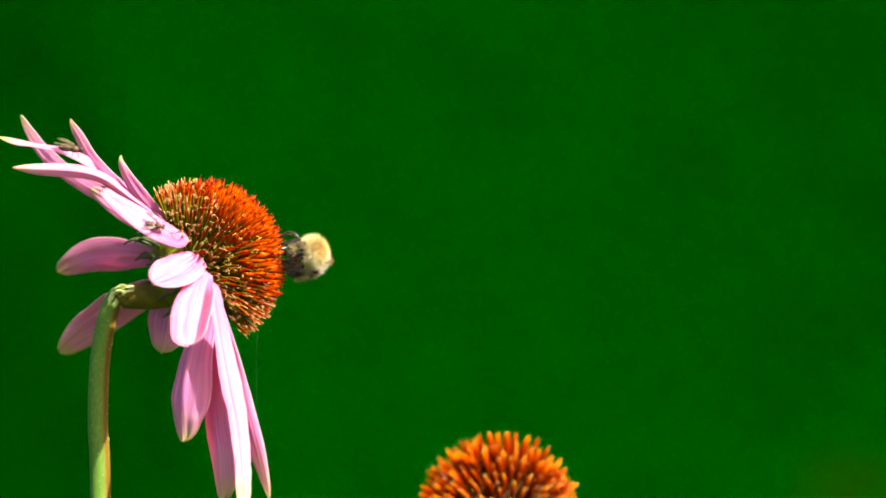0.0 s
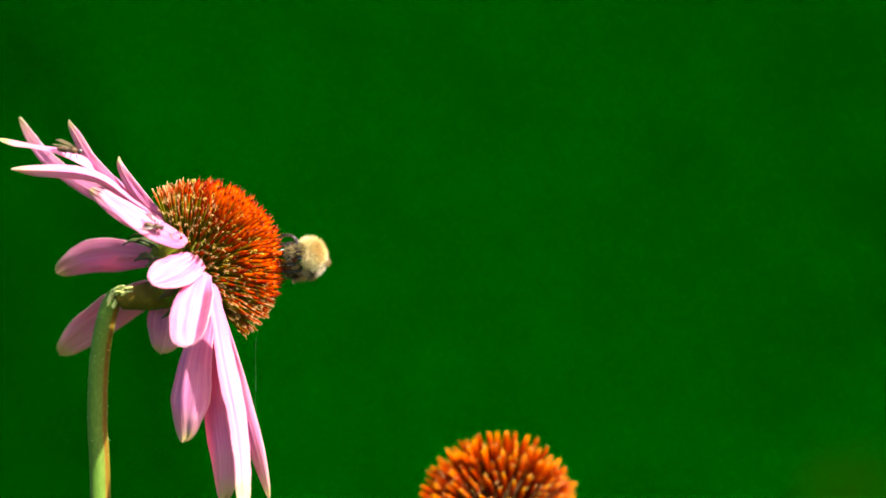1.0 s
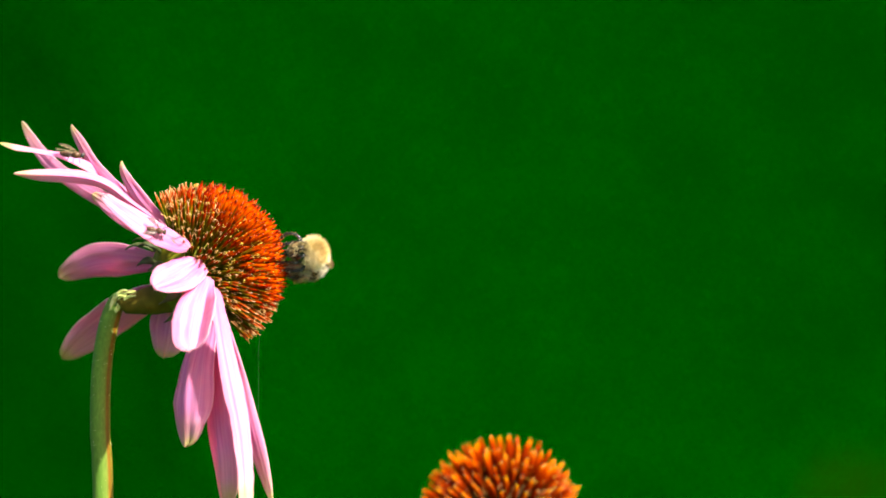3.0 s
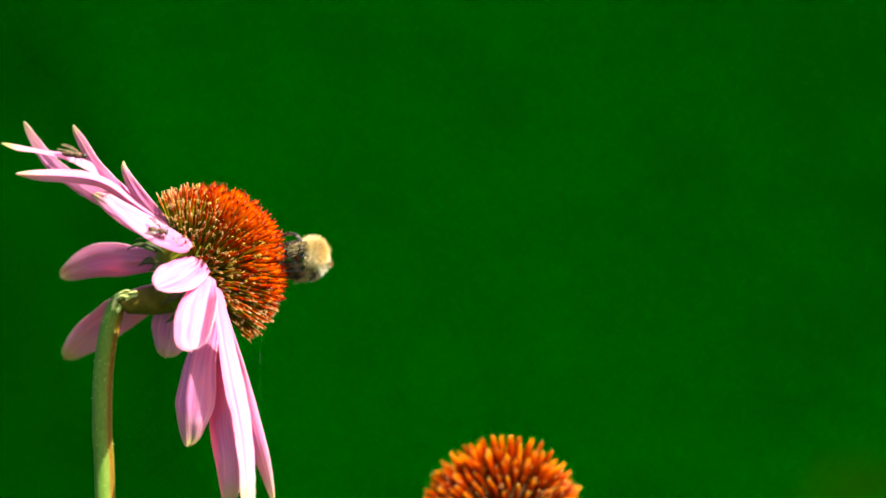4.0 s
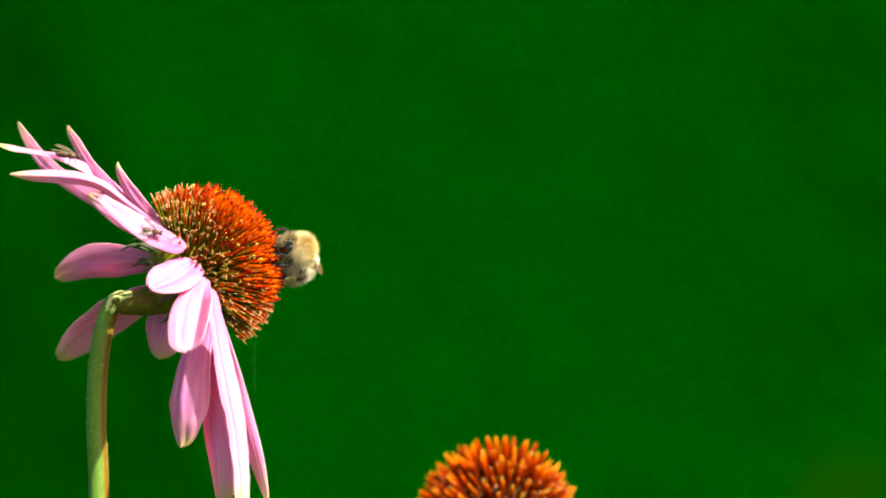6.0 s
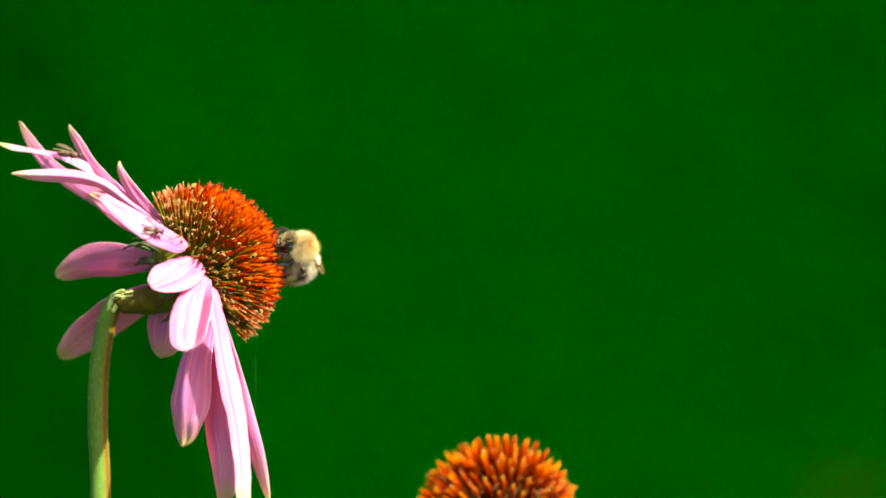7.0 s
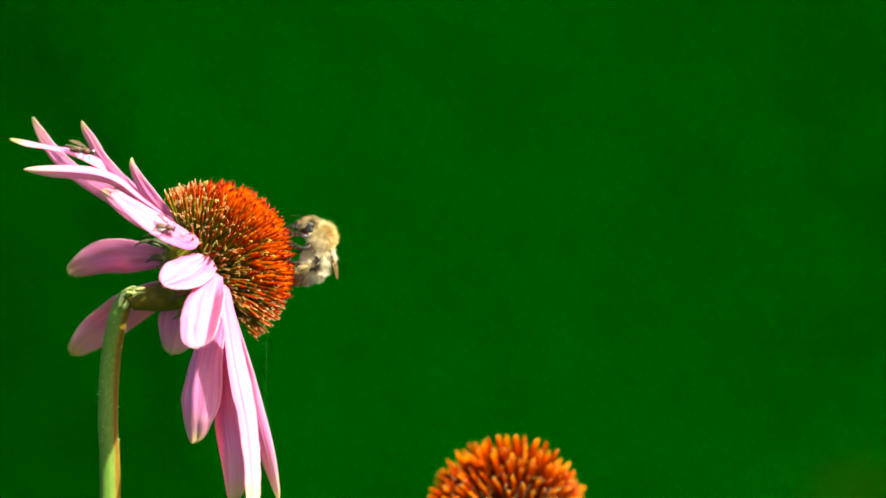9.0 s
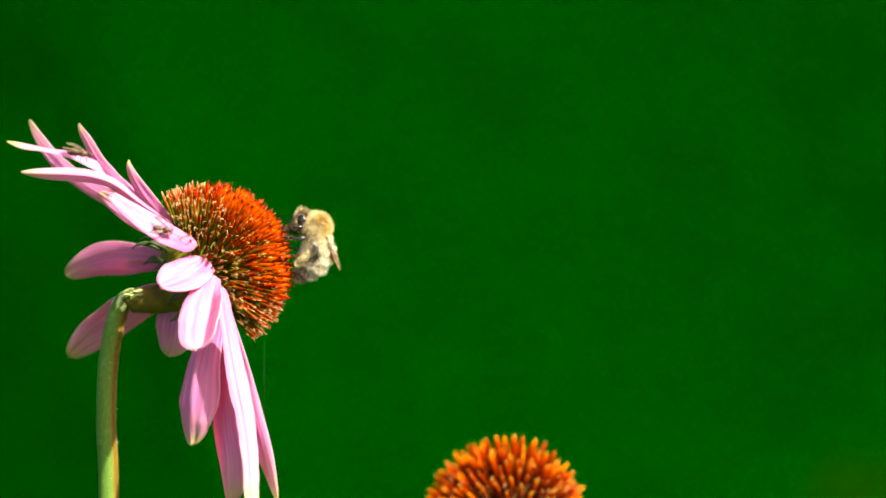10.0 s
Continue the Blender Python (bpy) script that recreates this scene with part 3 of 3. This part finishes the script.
    P([(300, 400, 0), (236, 358, -8), (194, 327, -12), (156, 313, -14), (110, 308, -15), (62, 306, -15), (26, 304, -15)], [5, 10, 17, 22, 23, 18, 7], (-0.05, -0.92, 0.02), ridge=0.42, cup=0.0, notched=0.1, ragged=0.08, tip=0.2)
    P([(317, 410, 4), (273, 377, 8), (243, 341, 14), (224, 311, 18), (213, 284, 20)], [12, 27, 29, 20, 9], (-0.67, -0.74, 0.02), (-4, 6), ridge=0.08, cup=0.0, curl=-8, notched=0.6, tip=0.24)
    P([(335, 438, -138), (293, 418, -116), (249, 391, -112), (210, 363, -102), (183, 341, -88)], [28, 41, 40, 29, 14], (0.02, -0.86, 0.52), notched=0.5, root=0.10, cup=0.05, curl=-5, dry=0.86)
    P([(302, 424, -90), (238, 390, -72), (197, 362, -58), (165, 341, -46)], [22, 36, 33, 16], (-0.58, -0.81, 0.02), notched=0.5, tip=0.14)
    # shaded group behind the stem
    P([(300, 463, 60), (250, 459, 90), (202, 459, 118), (163, 464, 138), (133, 475, 154), (107, 488, 165)], [30, 55, 75, 70, 49, 22], (-0.25, -0.72, -0.60), cup=0.10, notched=0.5, tip=0.08)
    P([(300, 508, 55), (262, 520, 90), (228, 542, 135), (188, 573, 168), (146, 604, 190), (113, 632, 205)], [34, 66, 92, 92, 68, 28], (0.30, -0.66, -0.60), cup=0.05, notched=0.6, tip=0.08)
    P([(312, 520, 45), (302, 556, 55), (297, 590, 62), (291, 630, 66)], [46, 76, 78, 34], (-0.35, -0.9, -0.2), cup=0.14, ridge=0.08, tip=0.14, notched=0.5)
    # front and drooping group
    P([(357, 459, -122), (336, 474, -142), (312, 489, -168), (274, 506, -196)], [38, 70, 78, 60], (0.02, -0.86, 0.45), cup=0.10, tip=0.32, root=0.14, notched=0.1, fold=0.30, crease=0.30, side=-1, grooves=((-0.30, 0.09), (0.12, 0.04)), dry=0.72)
    P([(370, 488, -155), (352, 528, -186), (341, 572, -218), (336, 620, -246)], [22, 58, 68, 50], (0.10, -0.92, 0.38), cup=0.08, tip=0.16, notched=0.5, fold=1.0, crease=0.48, side=-1, dry=0.82)
    P([(364, 560, -85), (341, 640, -110), (331, 700, -122), (328, 745, -126), (331, 788, -128)], [52, 90, 102, 86, 36], (-0.72, -0.68, -0.14), cup=0.05, ridge=0.13, tip=0.14, notched=0.2)
    P([(376, 560, -84), (379, 660, -104), (386, 750, -120), (394, 820, -140), (403, 893, -158)], [48, 86, 100, 94, 58], (-0.84, -0.52, -0.15), cup=0.05, ridge=0.05, notched=0.7)
    P([(382, 508, -150), (398, 600, -168), (416, 690, -184), (430, 770, -200), (436, 835, -214), (437, 910, -232)], [20, 31, 36, 32, 29, 22], (0.34, -0.86, 0.38), cup=0.05, ragged=0.15, grooves=((0.25, 0.03),))
    P([(391, 540, -50), (422, 650, -66), (444, 740, -86), (462, 810, -96), (483, 888, -104)], [16, 25, 34, 34, 9], (-0.62, -0.78, 0.0), cup=0.10, notched=0.1)
    part("spider_thread", local(tube([at(490, 556, -20), at(462, 590, 0), at(459, 700, 5), at(459, 750, 5)], [0.000004] * 4, 5, 20), o), THREAD, f, "single strand of spider silk")
    return f


def build_second_flower():
    c = at(890, 924, 490)
    f = thing("coneflower", Vector((c.x + 0.004, c.y + 0.004, 0.0)), "upright orange cone of a second coneflower", "flower", "coneflowers")
    o = f.location
    axis = Vector((0.02, -0.02, 1.0)).normalized()
    build_cone(f, c, axis, 90, 77, 78, 235, 41, Vector((0, -0.8, 0.7)).normalized(), SPINE_YOUNG, 5.4, debris=0.2, crown=1.12, jitter=0.16, heart=CORE_YOUNG)
    part("neck", local(tube([c - axis * 0.02, c - axis * 0.013, c - axis * 0.005], [0.002, 0.004, 0.0088], 20, 14), o), NECK, f)
    part("stem", local(tube([Vector((o.x, o.y, 0)), c + Vector((0.003, 0.003, -0.4)), c + Vector((0.001, 0.001, -0.15)), c - axis * 0.018], [0.0028, 0.0024, 0.002, 0.002], 16, 60, lump=0.03), o), STEM, f,
         "straight green stem")


main_flower = build_main_flower()
build_second_flower()


# ---- insects ----
def on_ellipsoid(centre, radii, count, rng, turn=None):
    m = turn.to_3x3() if turn is not None else Matrix.Identity(3)
    for _ in range(count):
        d = Vector((rng.gauss(0, 1), rng.gauss(0, 1), rng.gauss(0, 1))).normalized()
        p = Vector((d.x * radii[0], d.y * radii[1], d.z * radii[2]))
        n = Vector((d.x / radii[0], d.y / radii[1], d.z / radii[2])).normalized()
        yield Vector(centre) + m @ p, m @ n, d


def leg(parent, pts, radii, label="", fringe=("dark", "dark", "rust"), fuzz=9, count=420):
    """A jointed leg with a fringe of short dark hairs."""
    path = [Vector(p) * UNIT for p in pts]
    ob = part("leg", tube(path, [r * UNIT for r in radii], 9, 24), CHITIN, parent, label)
    rng = random.Random(int(pts[1][0] * 7 + pts[1][1]))
    tufts = []
    for _ in range(count):
        f = rng.uniform(0.05, 0.8)
        d = Vector((rng.gauss(0, 1), rng.gauss(0, 1), rng.gauss(0, 1))).normalized()
        tufts.append((spline(path, f) + d * 1.5 * UNIT, d, rng.uniform(3, fuzz) * UNIT, rng.choice(fringe)))
    hairs(tufts, {"dark": FUR_DARK, "rust": FUR_RUST, "cream": FUR_CREAM}, 0.3 * UNIT, ob, {}, rng)
    return ob


def wing(parent, root, way, normal, length, width, name, mat, scale=UNIT):
    way, normal = Vector(way).normalized(), Vector(normal).normalized()
    side = way.cross(normal).normalized()
    normal = side.cross(way)
    rows = []
    for i in range(15):
        t = i / 14
        lead = -0.22 * width * math.sin(math.pi * t) ** 0.8
        trail = width * (0.78 * math.sin(math.pi * min(1, t * 0.98 + 0.02)) ** 0.7) * (0.45 + 0.55 * t) + 0.5
        row = []
        for j in range(7):
            s = j / 6
            q = Vector(root) + way * length * t + side * (lead + (trail - lead) * s) + normal * (1.4 * math.cos(s * 9 + 1) + 3 * math.sin(math.pi * t) * s)
            row.append(q * scale)
        rows.append(row)
    ob = part(name, grid_mesh(rows, False), mat, parent)
    sol = ob.modifiers.new("thickness", "SOLIDIFY")
    sol.thickness = 0.00003
    return ob


def build_bee():
    """The bumblebee: x ahead, y to its left, z its back; the middle of the thorax is its origin."""
    rng = random.Random(77)
    bee = thing("bumblebee", at(550, 440, 0), "furry tawny bumblebee feeding on the orange cone", "bee")
    mats = {"tawny": FUR_TAWNY, "cream": FUR_CREAM, "pale": FUR_PALE, "dark": FUR_DARK, "rust": FUR_RUST}
    thorax = part("thorax", ellipsoid((0, 0, 0), (23 * UNIT, 23 * UNIT, 22 * UNIT)), UNDERFUR, bee)
    pts, guard = [], []
    for p, n, d in on_ellipsoid((0, 0, 0), (23, 23, 22), 6500, rng):
        kind = "tawny" if d.z + 0.10 * d.x > 0.50 + 0.14 * rng.gauss(0, 1) else "cream"
        pts.append((p * UNIT, n, rng.uniform(8, 13) * UNIT, kind))
        if rng.random() < 0.16:
            guard.append((p * UNIT, n, rng.uniform(12, 18) * UNIT, kind))
    hairs(pts, mats, 0.40 * UNIT, thorax, {"tawny": "orange-tawny fur on the back", "cream": "cream fur on the flanks"}, rng, Vector((-1, 0, 0)), 0.3)
    hairs(guard, mats, 0.5 * UNIT, thorax, {"tawny": "long tawny guard hairs", "cream": "long cream guard hairs"}, rng, Vector((-1, 0, 0)), 0.15)
    # abdomen: overlapping rings, bent under
    abdomen = part("abdomen", ellipsoid((-22 * UNIT, 0, -6 * UNIT), (14 * UNIT, 17 * UNIT, 16 * UNIT)), CHITIN, bee, "greyish banded abdomen")
    pts = []
    n_seg = 6
    for i in range(n_seg):
        f = i / (n_seg - 1)
        c = bezier([(-26, 0, -8), (-70, 0, -12), (-84, 0, -62)], f)
        r = 30 * math.sin(math.pi * (0.30 + 0.60 * f)) ** 0.8
        tilt = Matrix.Rotation(-radians(8 + 68 * f), 4, "Y")
        seg = part("ring", ellipsoid(c * UNIT, (13 * UNIT, r * 1.05 * UNIT, r * UNIT), tilt, 18, 10), UNDERFUR, abdomen)
        for p, n, d in on_ellipsoid(c, (13, r * 1.05, r), 1500, rng, tilt):
            u = rng.random()
            if i == 0:
                kind = "cream" if u < 0.5 else "pale"
            elif i in (1, 2):
                kind = "dark" if d.x > 0.75 and d.z < 0.2 and u < 0.6 else "cream" if u < 0.25 else "pale"
            elif i == 3:
                kind = "dark" if d.x > 0.75 and u < 0.4 else "pale" if u < 0.75 else "cream"
            elif i == 4:
                kind = "dark" if d.x > 0.5 and u < 0.4 else "pale" if u < 0.5 else "rust"
            else:
                kind = "rust" if u < 0.6 else "pale"
            pts.append((p * UNIT, n, rng.uniform(7, 13) * UNIT, kind))
    hairs(pts, mats, 0.5 * UNIT, abdomen, {"dark": "dark hair bands", "pale": "pale hair bands"}, rng, Vector((-1, 0, -0.4)), 0.7)
    # head, hung low in front
    head = part("head", ellipsoid((4 * UNIT, 0, -8 * UNIT), (13 * UNIT, 18 * UNIT, 20 * UNIT), pose(0, 0, 0, 0, 20, 0)), CHITIN, bee, "dark head with a pale furry face")
    head.location = Vector((24, 0, -17)) * UNIT
    for s in (1, -1):
        part("eye", ellipsoid(Vector((3, 16.5 * s, -6)) * UNIT, (7.5 * UNIT, 5.5 * UNIT, 13.5 * UNIT), pose(0, 0, 0, 0, 18, 0)), EYE, head, "glossy black oval eye")
        a0, a1 = Vector((14, 6 * s, -2)), Vector((19, 11 * s, -4))
        part("antenna", tube([a0 * UNIT, (a0 + a1) * 0.5 * UNIT, a1 * UNIT, Vector((25, 15 * s, -20)) * UNIT, Vector((27, 18 * s, -40)) * UNIT],
                             [0.9 * UNIT, 0.7 * UNIT, 0.7 * UNIT, 0.7 * UNIT, 0.6 * UNIT], 7, 20), CHITIN, head, "thin dark elbowed feeler")
        part("mandible", tube([Vector((8, 7 * s, -24)) * UNIT, Vector((10, 6 * s, -31)) * UNIT, Vector((11, 2 * s, -36)) * UNIT], [3 * UNIT, 2.4 * UNIT, 1 * UNIT], 7, 8), CHITIN, head)
    part("tongue", tube([Vector((9, 0, -28)) * UNIT, Vector((11, 0, -38)) * UNIT, Vector((10, 0, -50)) * UNIT], [2.4 * UNIT, 1.8 * UNIT, 0.8 * UNIT], 7, 12), CHITIN, head)
    pts = []
    for p, n, d in on_ellipsoid((4, 0, -8), (14, 19, 21), 2600, rng, pose(0, 0, 0, 0, 20, 0)):
        if abs(d.y) > 0.52 and abs(d.z) < 0.82 and -0.42 < d.x < 0.66:
            continue
        kind = rng.choice(("cream", "cream", "cream", "rust", "dark", "dark"))
        if abs(d.y) < 0.4 and d.x > 0.5 and d.z < 0.2:
            kind = rng.choice(("cream", "rust", "dark"))
        pts.append((p * UNIT, n, rng.uniform(4, 9) * (1.5 if d.z > 0.7 else 1.0) * UNIT, kind))
    hairs(pts, mats, 0.36 * UNIT, head, {"cream": "pale face fur", "dark": "dark cheek fur"}, rng, Vector((0.4, 0, 0.6)), 0.4)
    # legs; the right foreleg reaches out over the spines
    leg(bee, [(10, 13, -18), (15, 22, -31), (20, 20, -46), (18, 16, -60), (14, 13, -74)], (3.2, 3.2, 2.4, 1.6, 0.9))
    leg(bee, [(10, -13, -18), (18, -33, -24), (21, -42, -42), (16, -38, -60), (12, -32, -80)], (3.0, 3.0, 2.2, 1.4, 0.8), fuzz=6)
    for s in (1, -1):
        leg(bee, [(-4, 15 * s, -20), (-9, 29 * s, -30), (-4, 30 * s, -48), (1, 26 * s, -62), (6, 22 * s, -78)], (3.4, 3.6, 2.8, 1.8, 0.9))
        hind = leg(bee, [(-12, 15 * s, -16), (-34, 30 * s, -10), (-56, 33 * s, -18), (-44, 32 * s, -50), (-28, 27 * s, -74)], (3.0, 6.0, 5.6, 2.4, 0.9), fuzz=17, count=1200)
        part("pollen_basket", ellipsoid(Vector((-50, 35 * s, -42)) * UNIT, (6.5 * UNIT, 5 * UNIT, 16 * UNIT), pose(0, 0, 0, 0, 25, 0), 16, 10, 0.3), POLLEN_LOAD, hind, "pale yellow pollen load")
        rim = []
        for _ in range(500):
            a = rng.uniform(0, 2 * math.pi)
            q = Vector((6.5 * math.cos(a), rng.uniform(-2, 3) * s, 17 * math.sin(a)))
            q.rotate(Euler((0, radians(25), 0)))
            out = Vector((q.x, 2.5 * s, q.z)).normalized()
            rim.append(((Vector((-50, 35 * s, -42)) + q * 0.8) * UNIT, out, rng.uniform(4, 8) * UNIT, "cream"))
        hairs(rim, mats, 0.34 * UNIT, hind, {"cream": "cream fringe round the pollen load"}, rng)
        wing(bee, (-8, 14 * s, 17), (-0.97, -0.16 * s, 0.02), (0, 0.10 * s, 0.99), 92, 24 * s, "wing", WING)
        wing(bee, (-14, 15 * s, 14), (-0.97, -0.10 * s, 0.02), (0, 0.12 * s, 0.98), 66, 18 * s, "wing", WING)
    bee.scale = (0.87, 0.87, 0.87)
    return bee, head


def build_fly(centre, ahead, back, size, label, wing_out, wing_mat):
    """A small fly: x ahead, z its back. Sizes in UNITs."""
    f = thing("fly", centre, label, "fly", "flies on the petals")
    u = UNIT * size
    body = part("thorax", ellipsoid((0, 0, 0), (7 * u, 5.5 * u, 5.5 * u), None, 14, 9), FLY_SKIN, f)
    head = part("head", ellipsoid((9.5 * u, 0, -0.5 * u), (3.6 * u, 5 * u, 4.4 * u), None, 14, 9), FLY_SKIN, f)
    for s in (1, -1):
        part("eye", ellipsoid((10.2 * u, 3.2 * s * u, 0.6 * u), (2.8 * u, 2.4 * u, 3.4 * u), None, 12, 8), EYE, head)
    ab = part("abdomen", ellipsoid((-14 * u, 0, -1 * u), (11 * u, 5.2 * u, 4.2 * u), None, 16, 12), FLY_SKIN, f)
    for x in (-10, -15, -20):
        r = 5.45 * math.sqrt(max(0.05, 1 - ((x + 14) / 11) ** 2))
        part("band", ellipsoid((x * u, 0, -1 * u), (1.0 * u, r * u, r * 0.82 * u), None, 14, 6), FLY_PALE, ab, "pale cross band")
    for s in (1, -1):
        wing(f, Vector((-1, 4 * s, 4)), (-1.0, wing_out * s, 0.16), (0, 0, 1), 30, 11 * s, "wing", wing_mat, u)
        for x0, x1 in ((4, 9), (0, -1), (-4, -11)):
            q = [Vector((x0, 4 * s, -3)) * u, Vector(((x0 + x1) / 2, 10 * s, 0)) * u, Vector((x1, 13 * s, -7)) * u, Vector((x1 * 1.2, 15 * s, -8.5)) * u]
            part("leg", tube(q, [0.8 * u, 0.7 * u, 0.5 * u, 0.3 * u], 6, 10), CHITIN, f)
    f.matrix_basis = frame_of(centre, ahead, back)
    return f


def frame_of(centre, ahead, back):
    """A pose whose x looks ahead and whose z is nearest to back."""
    x = Vector(ahead).normalized()
    y = Vector(back).cross(x).normalized()
    z = x.cross(y)
    return Matrix.Translation(centre) @ Matrix((x, y, z)).transposed().to_4x4()


bee, bee_head = build_bee()
build_fly(at(136, 271, -2), (1.0, -0.1, -0.15), (0.1, -0.35, 1.0), 1.2, "small brown hoverfly with raised wings on a pink petal", 0.25, SMOKY_WING)
build_fly(at(284, 406, -124), (1.0, -0.1, -0.25), (-0.3, -0.85, 0.5), 0.95, "small banded fly on a pale pink petal", 0.45, FLY_WING)


# ---- what moves ----
# seconds, place of the thorax, depth, the way ahead, the way of the back
BEE_ROWS = [
    (0.0, 558, 449, -20, (-0.22, -0.94, 0.24), (0.88, -0.32, 0.25)),
    (0.5, 562, 447, -20, (-0.18, -0.95, 0.22), (0.90, -0.26, 0.25)),
    (1.0, 556, 452, -20, (-0.22, -0.94, 0.24), (0.88, -0.32, 0.25)),
    (1.5, 558, 450, -20, (-0.18, -0.94, 0.28), (0.88, -0.32, 0.25)),
    (2.0, 556, 442, -20, (-0.18, -0.93, 0.31), (0.88, -0.32, 0.25)),
    (2.5, 557, 444, -20, (-0.20, -0.92, 0.32), (0.88, -0.34, 0.25)),
    (3.8, 555, 442, -20, (-0.20, -0.93, 0.30), (0.88, -0.32, 0.25)),
    (4.5, 551, 446, -20, (-0.20, -0.93, 0.30), (0.88, -0.32, 0.25)),
    (5.0, 556, 436, -20, (-0.16, -0.86, 0.46), (0.89, -0.30, 0.25)),
    (5.6, 548, 434, -20, (-0.20, -0.81, 0.56), (0.88, -0.30, 0.28)),
    (6.8, 541, 436, -20, (-0.24, -0.79, 0.58), (0.88, -0.30, 0.28)),
    (7.4, 547, 433, -20, (-0.24, -0.79, 0.58), (0.88, -0.30, 0.28)),
    (7.8, 536, 439, -20, (-0.26, -0.76, 0.60), (0.88, -0.30, 0.28)),
    (8.2, 545, 429, -20, (-0.20, -0.66, 0.72), (0.91, -0.25, 0.25)),
    (8.6, 553, 426, -20, (-0.14, -0.56, 0.82), (0.94, -0.22, 0.20)),
    (9.0, 556, 420, -20, (-0.14, -0.42, 0.90), (0.95, -0.20, 0.18)),
    (9.5, 553, 406, -20, (-0.22, -0.26, 0.94), (0.94, -0.20, 0.22)),
    (10.0, 552, 400, -20, (-0.30, -0.18, 0.94), (0.92, -0.20, 0.28))]


def motions():
    walk(bee, [(t, frame_of(at(u, v, d), a, b)) for t, u, v, d, a, b in BEE_ROWS])
    rest = Vector((24, 0, -17)) * UNIT
    walk(bee_head, [(t, Matrix.Translation(rest) @ pose(0, 0, 0, 0, nod, turn)) for t, nod, turn in
                    ((0, 18, 0), (7.8, 18, 0), (8.5, 8, 12), (9.0, 12, 18), (9.5, 30, 18), (10.0, 40, 18))])


motions()
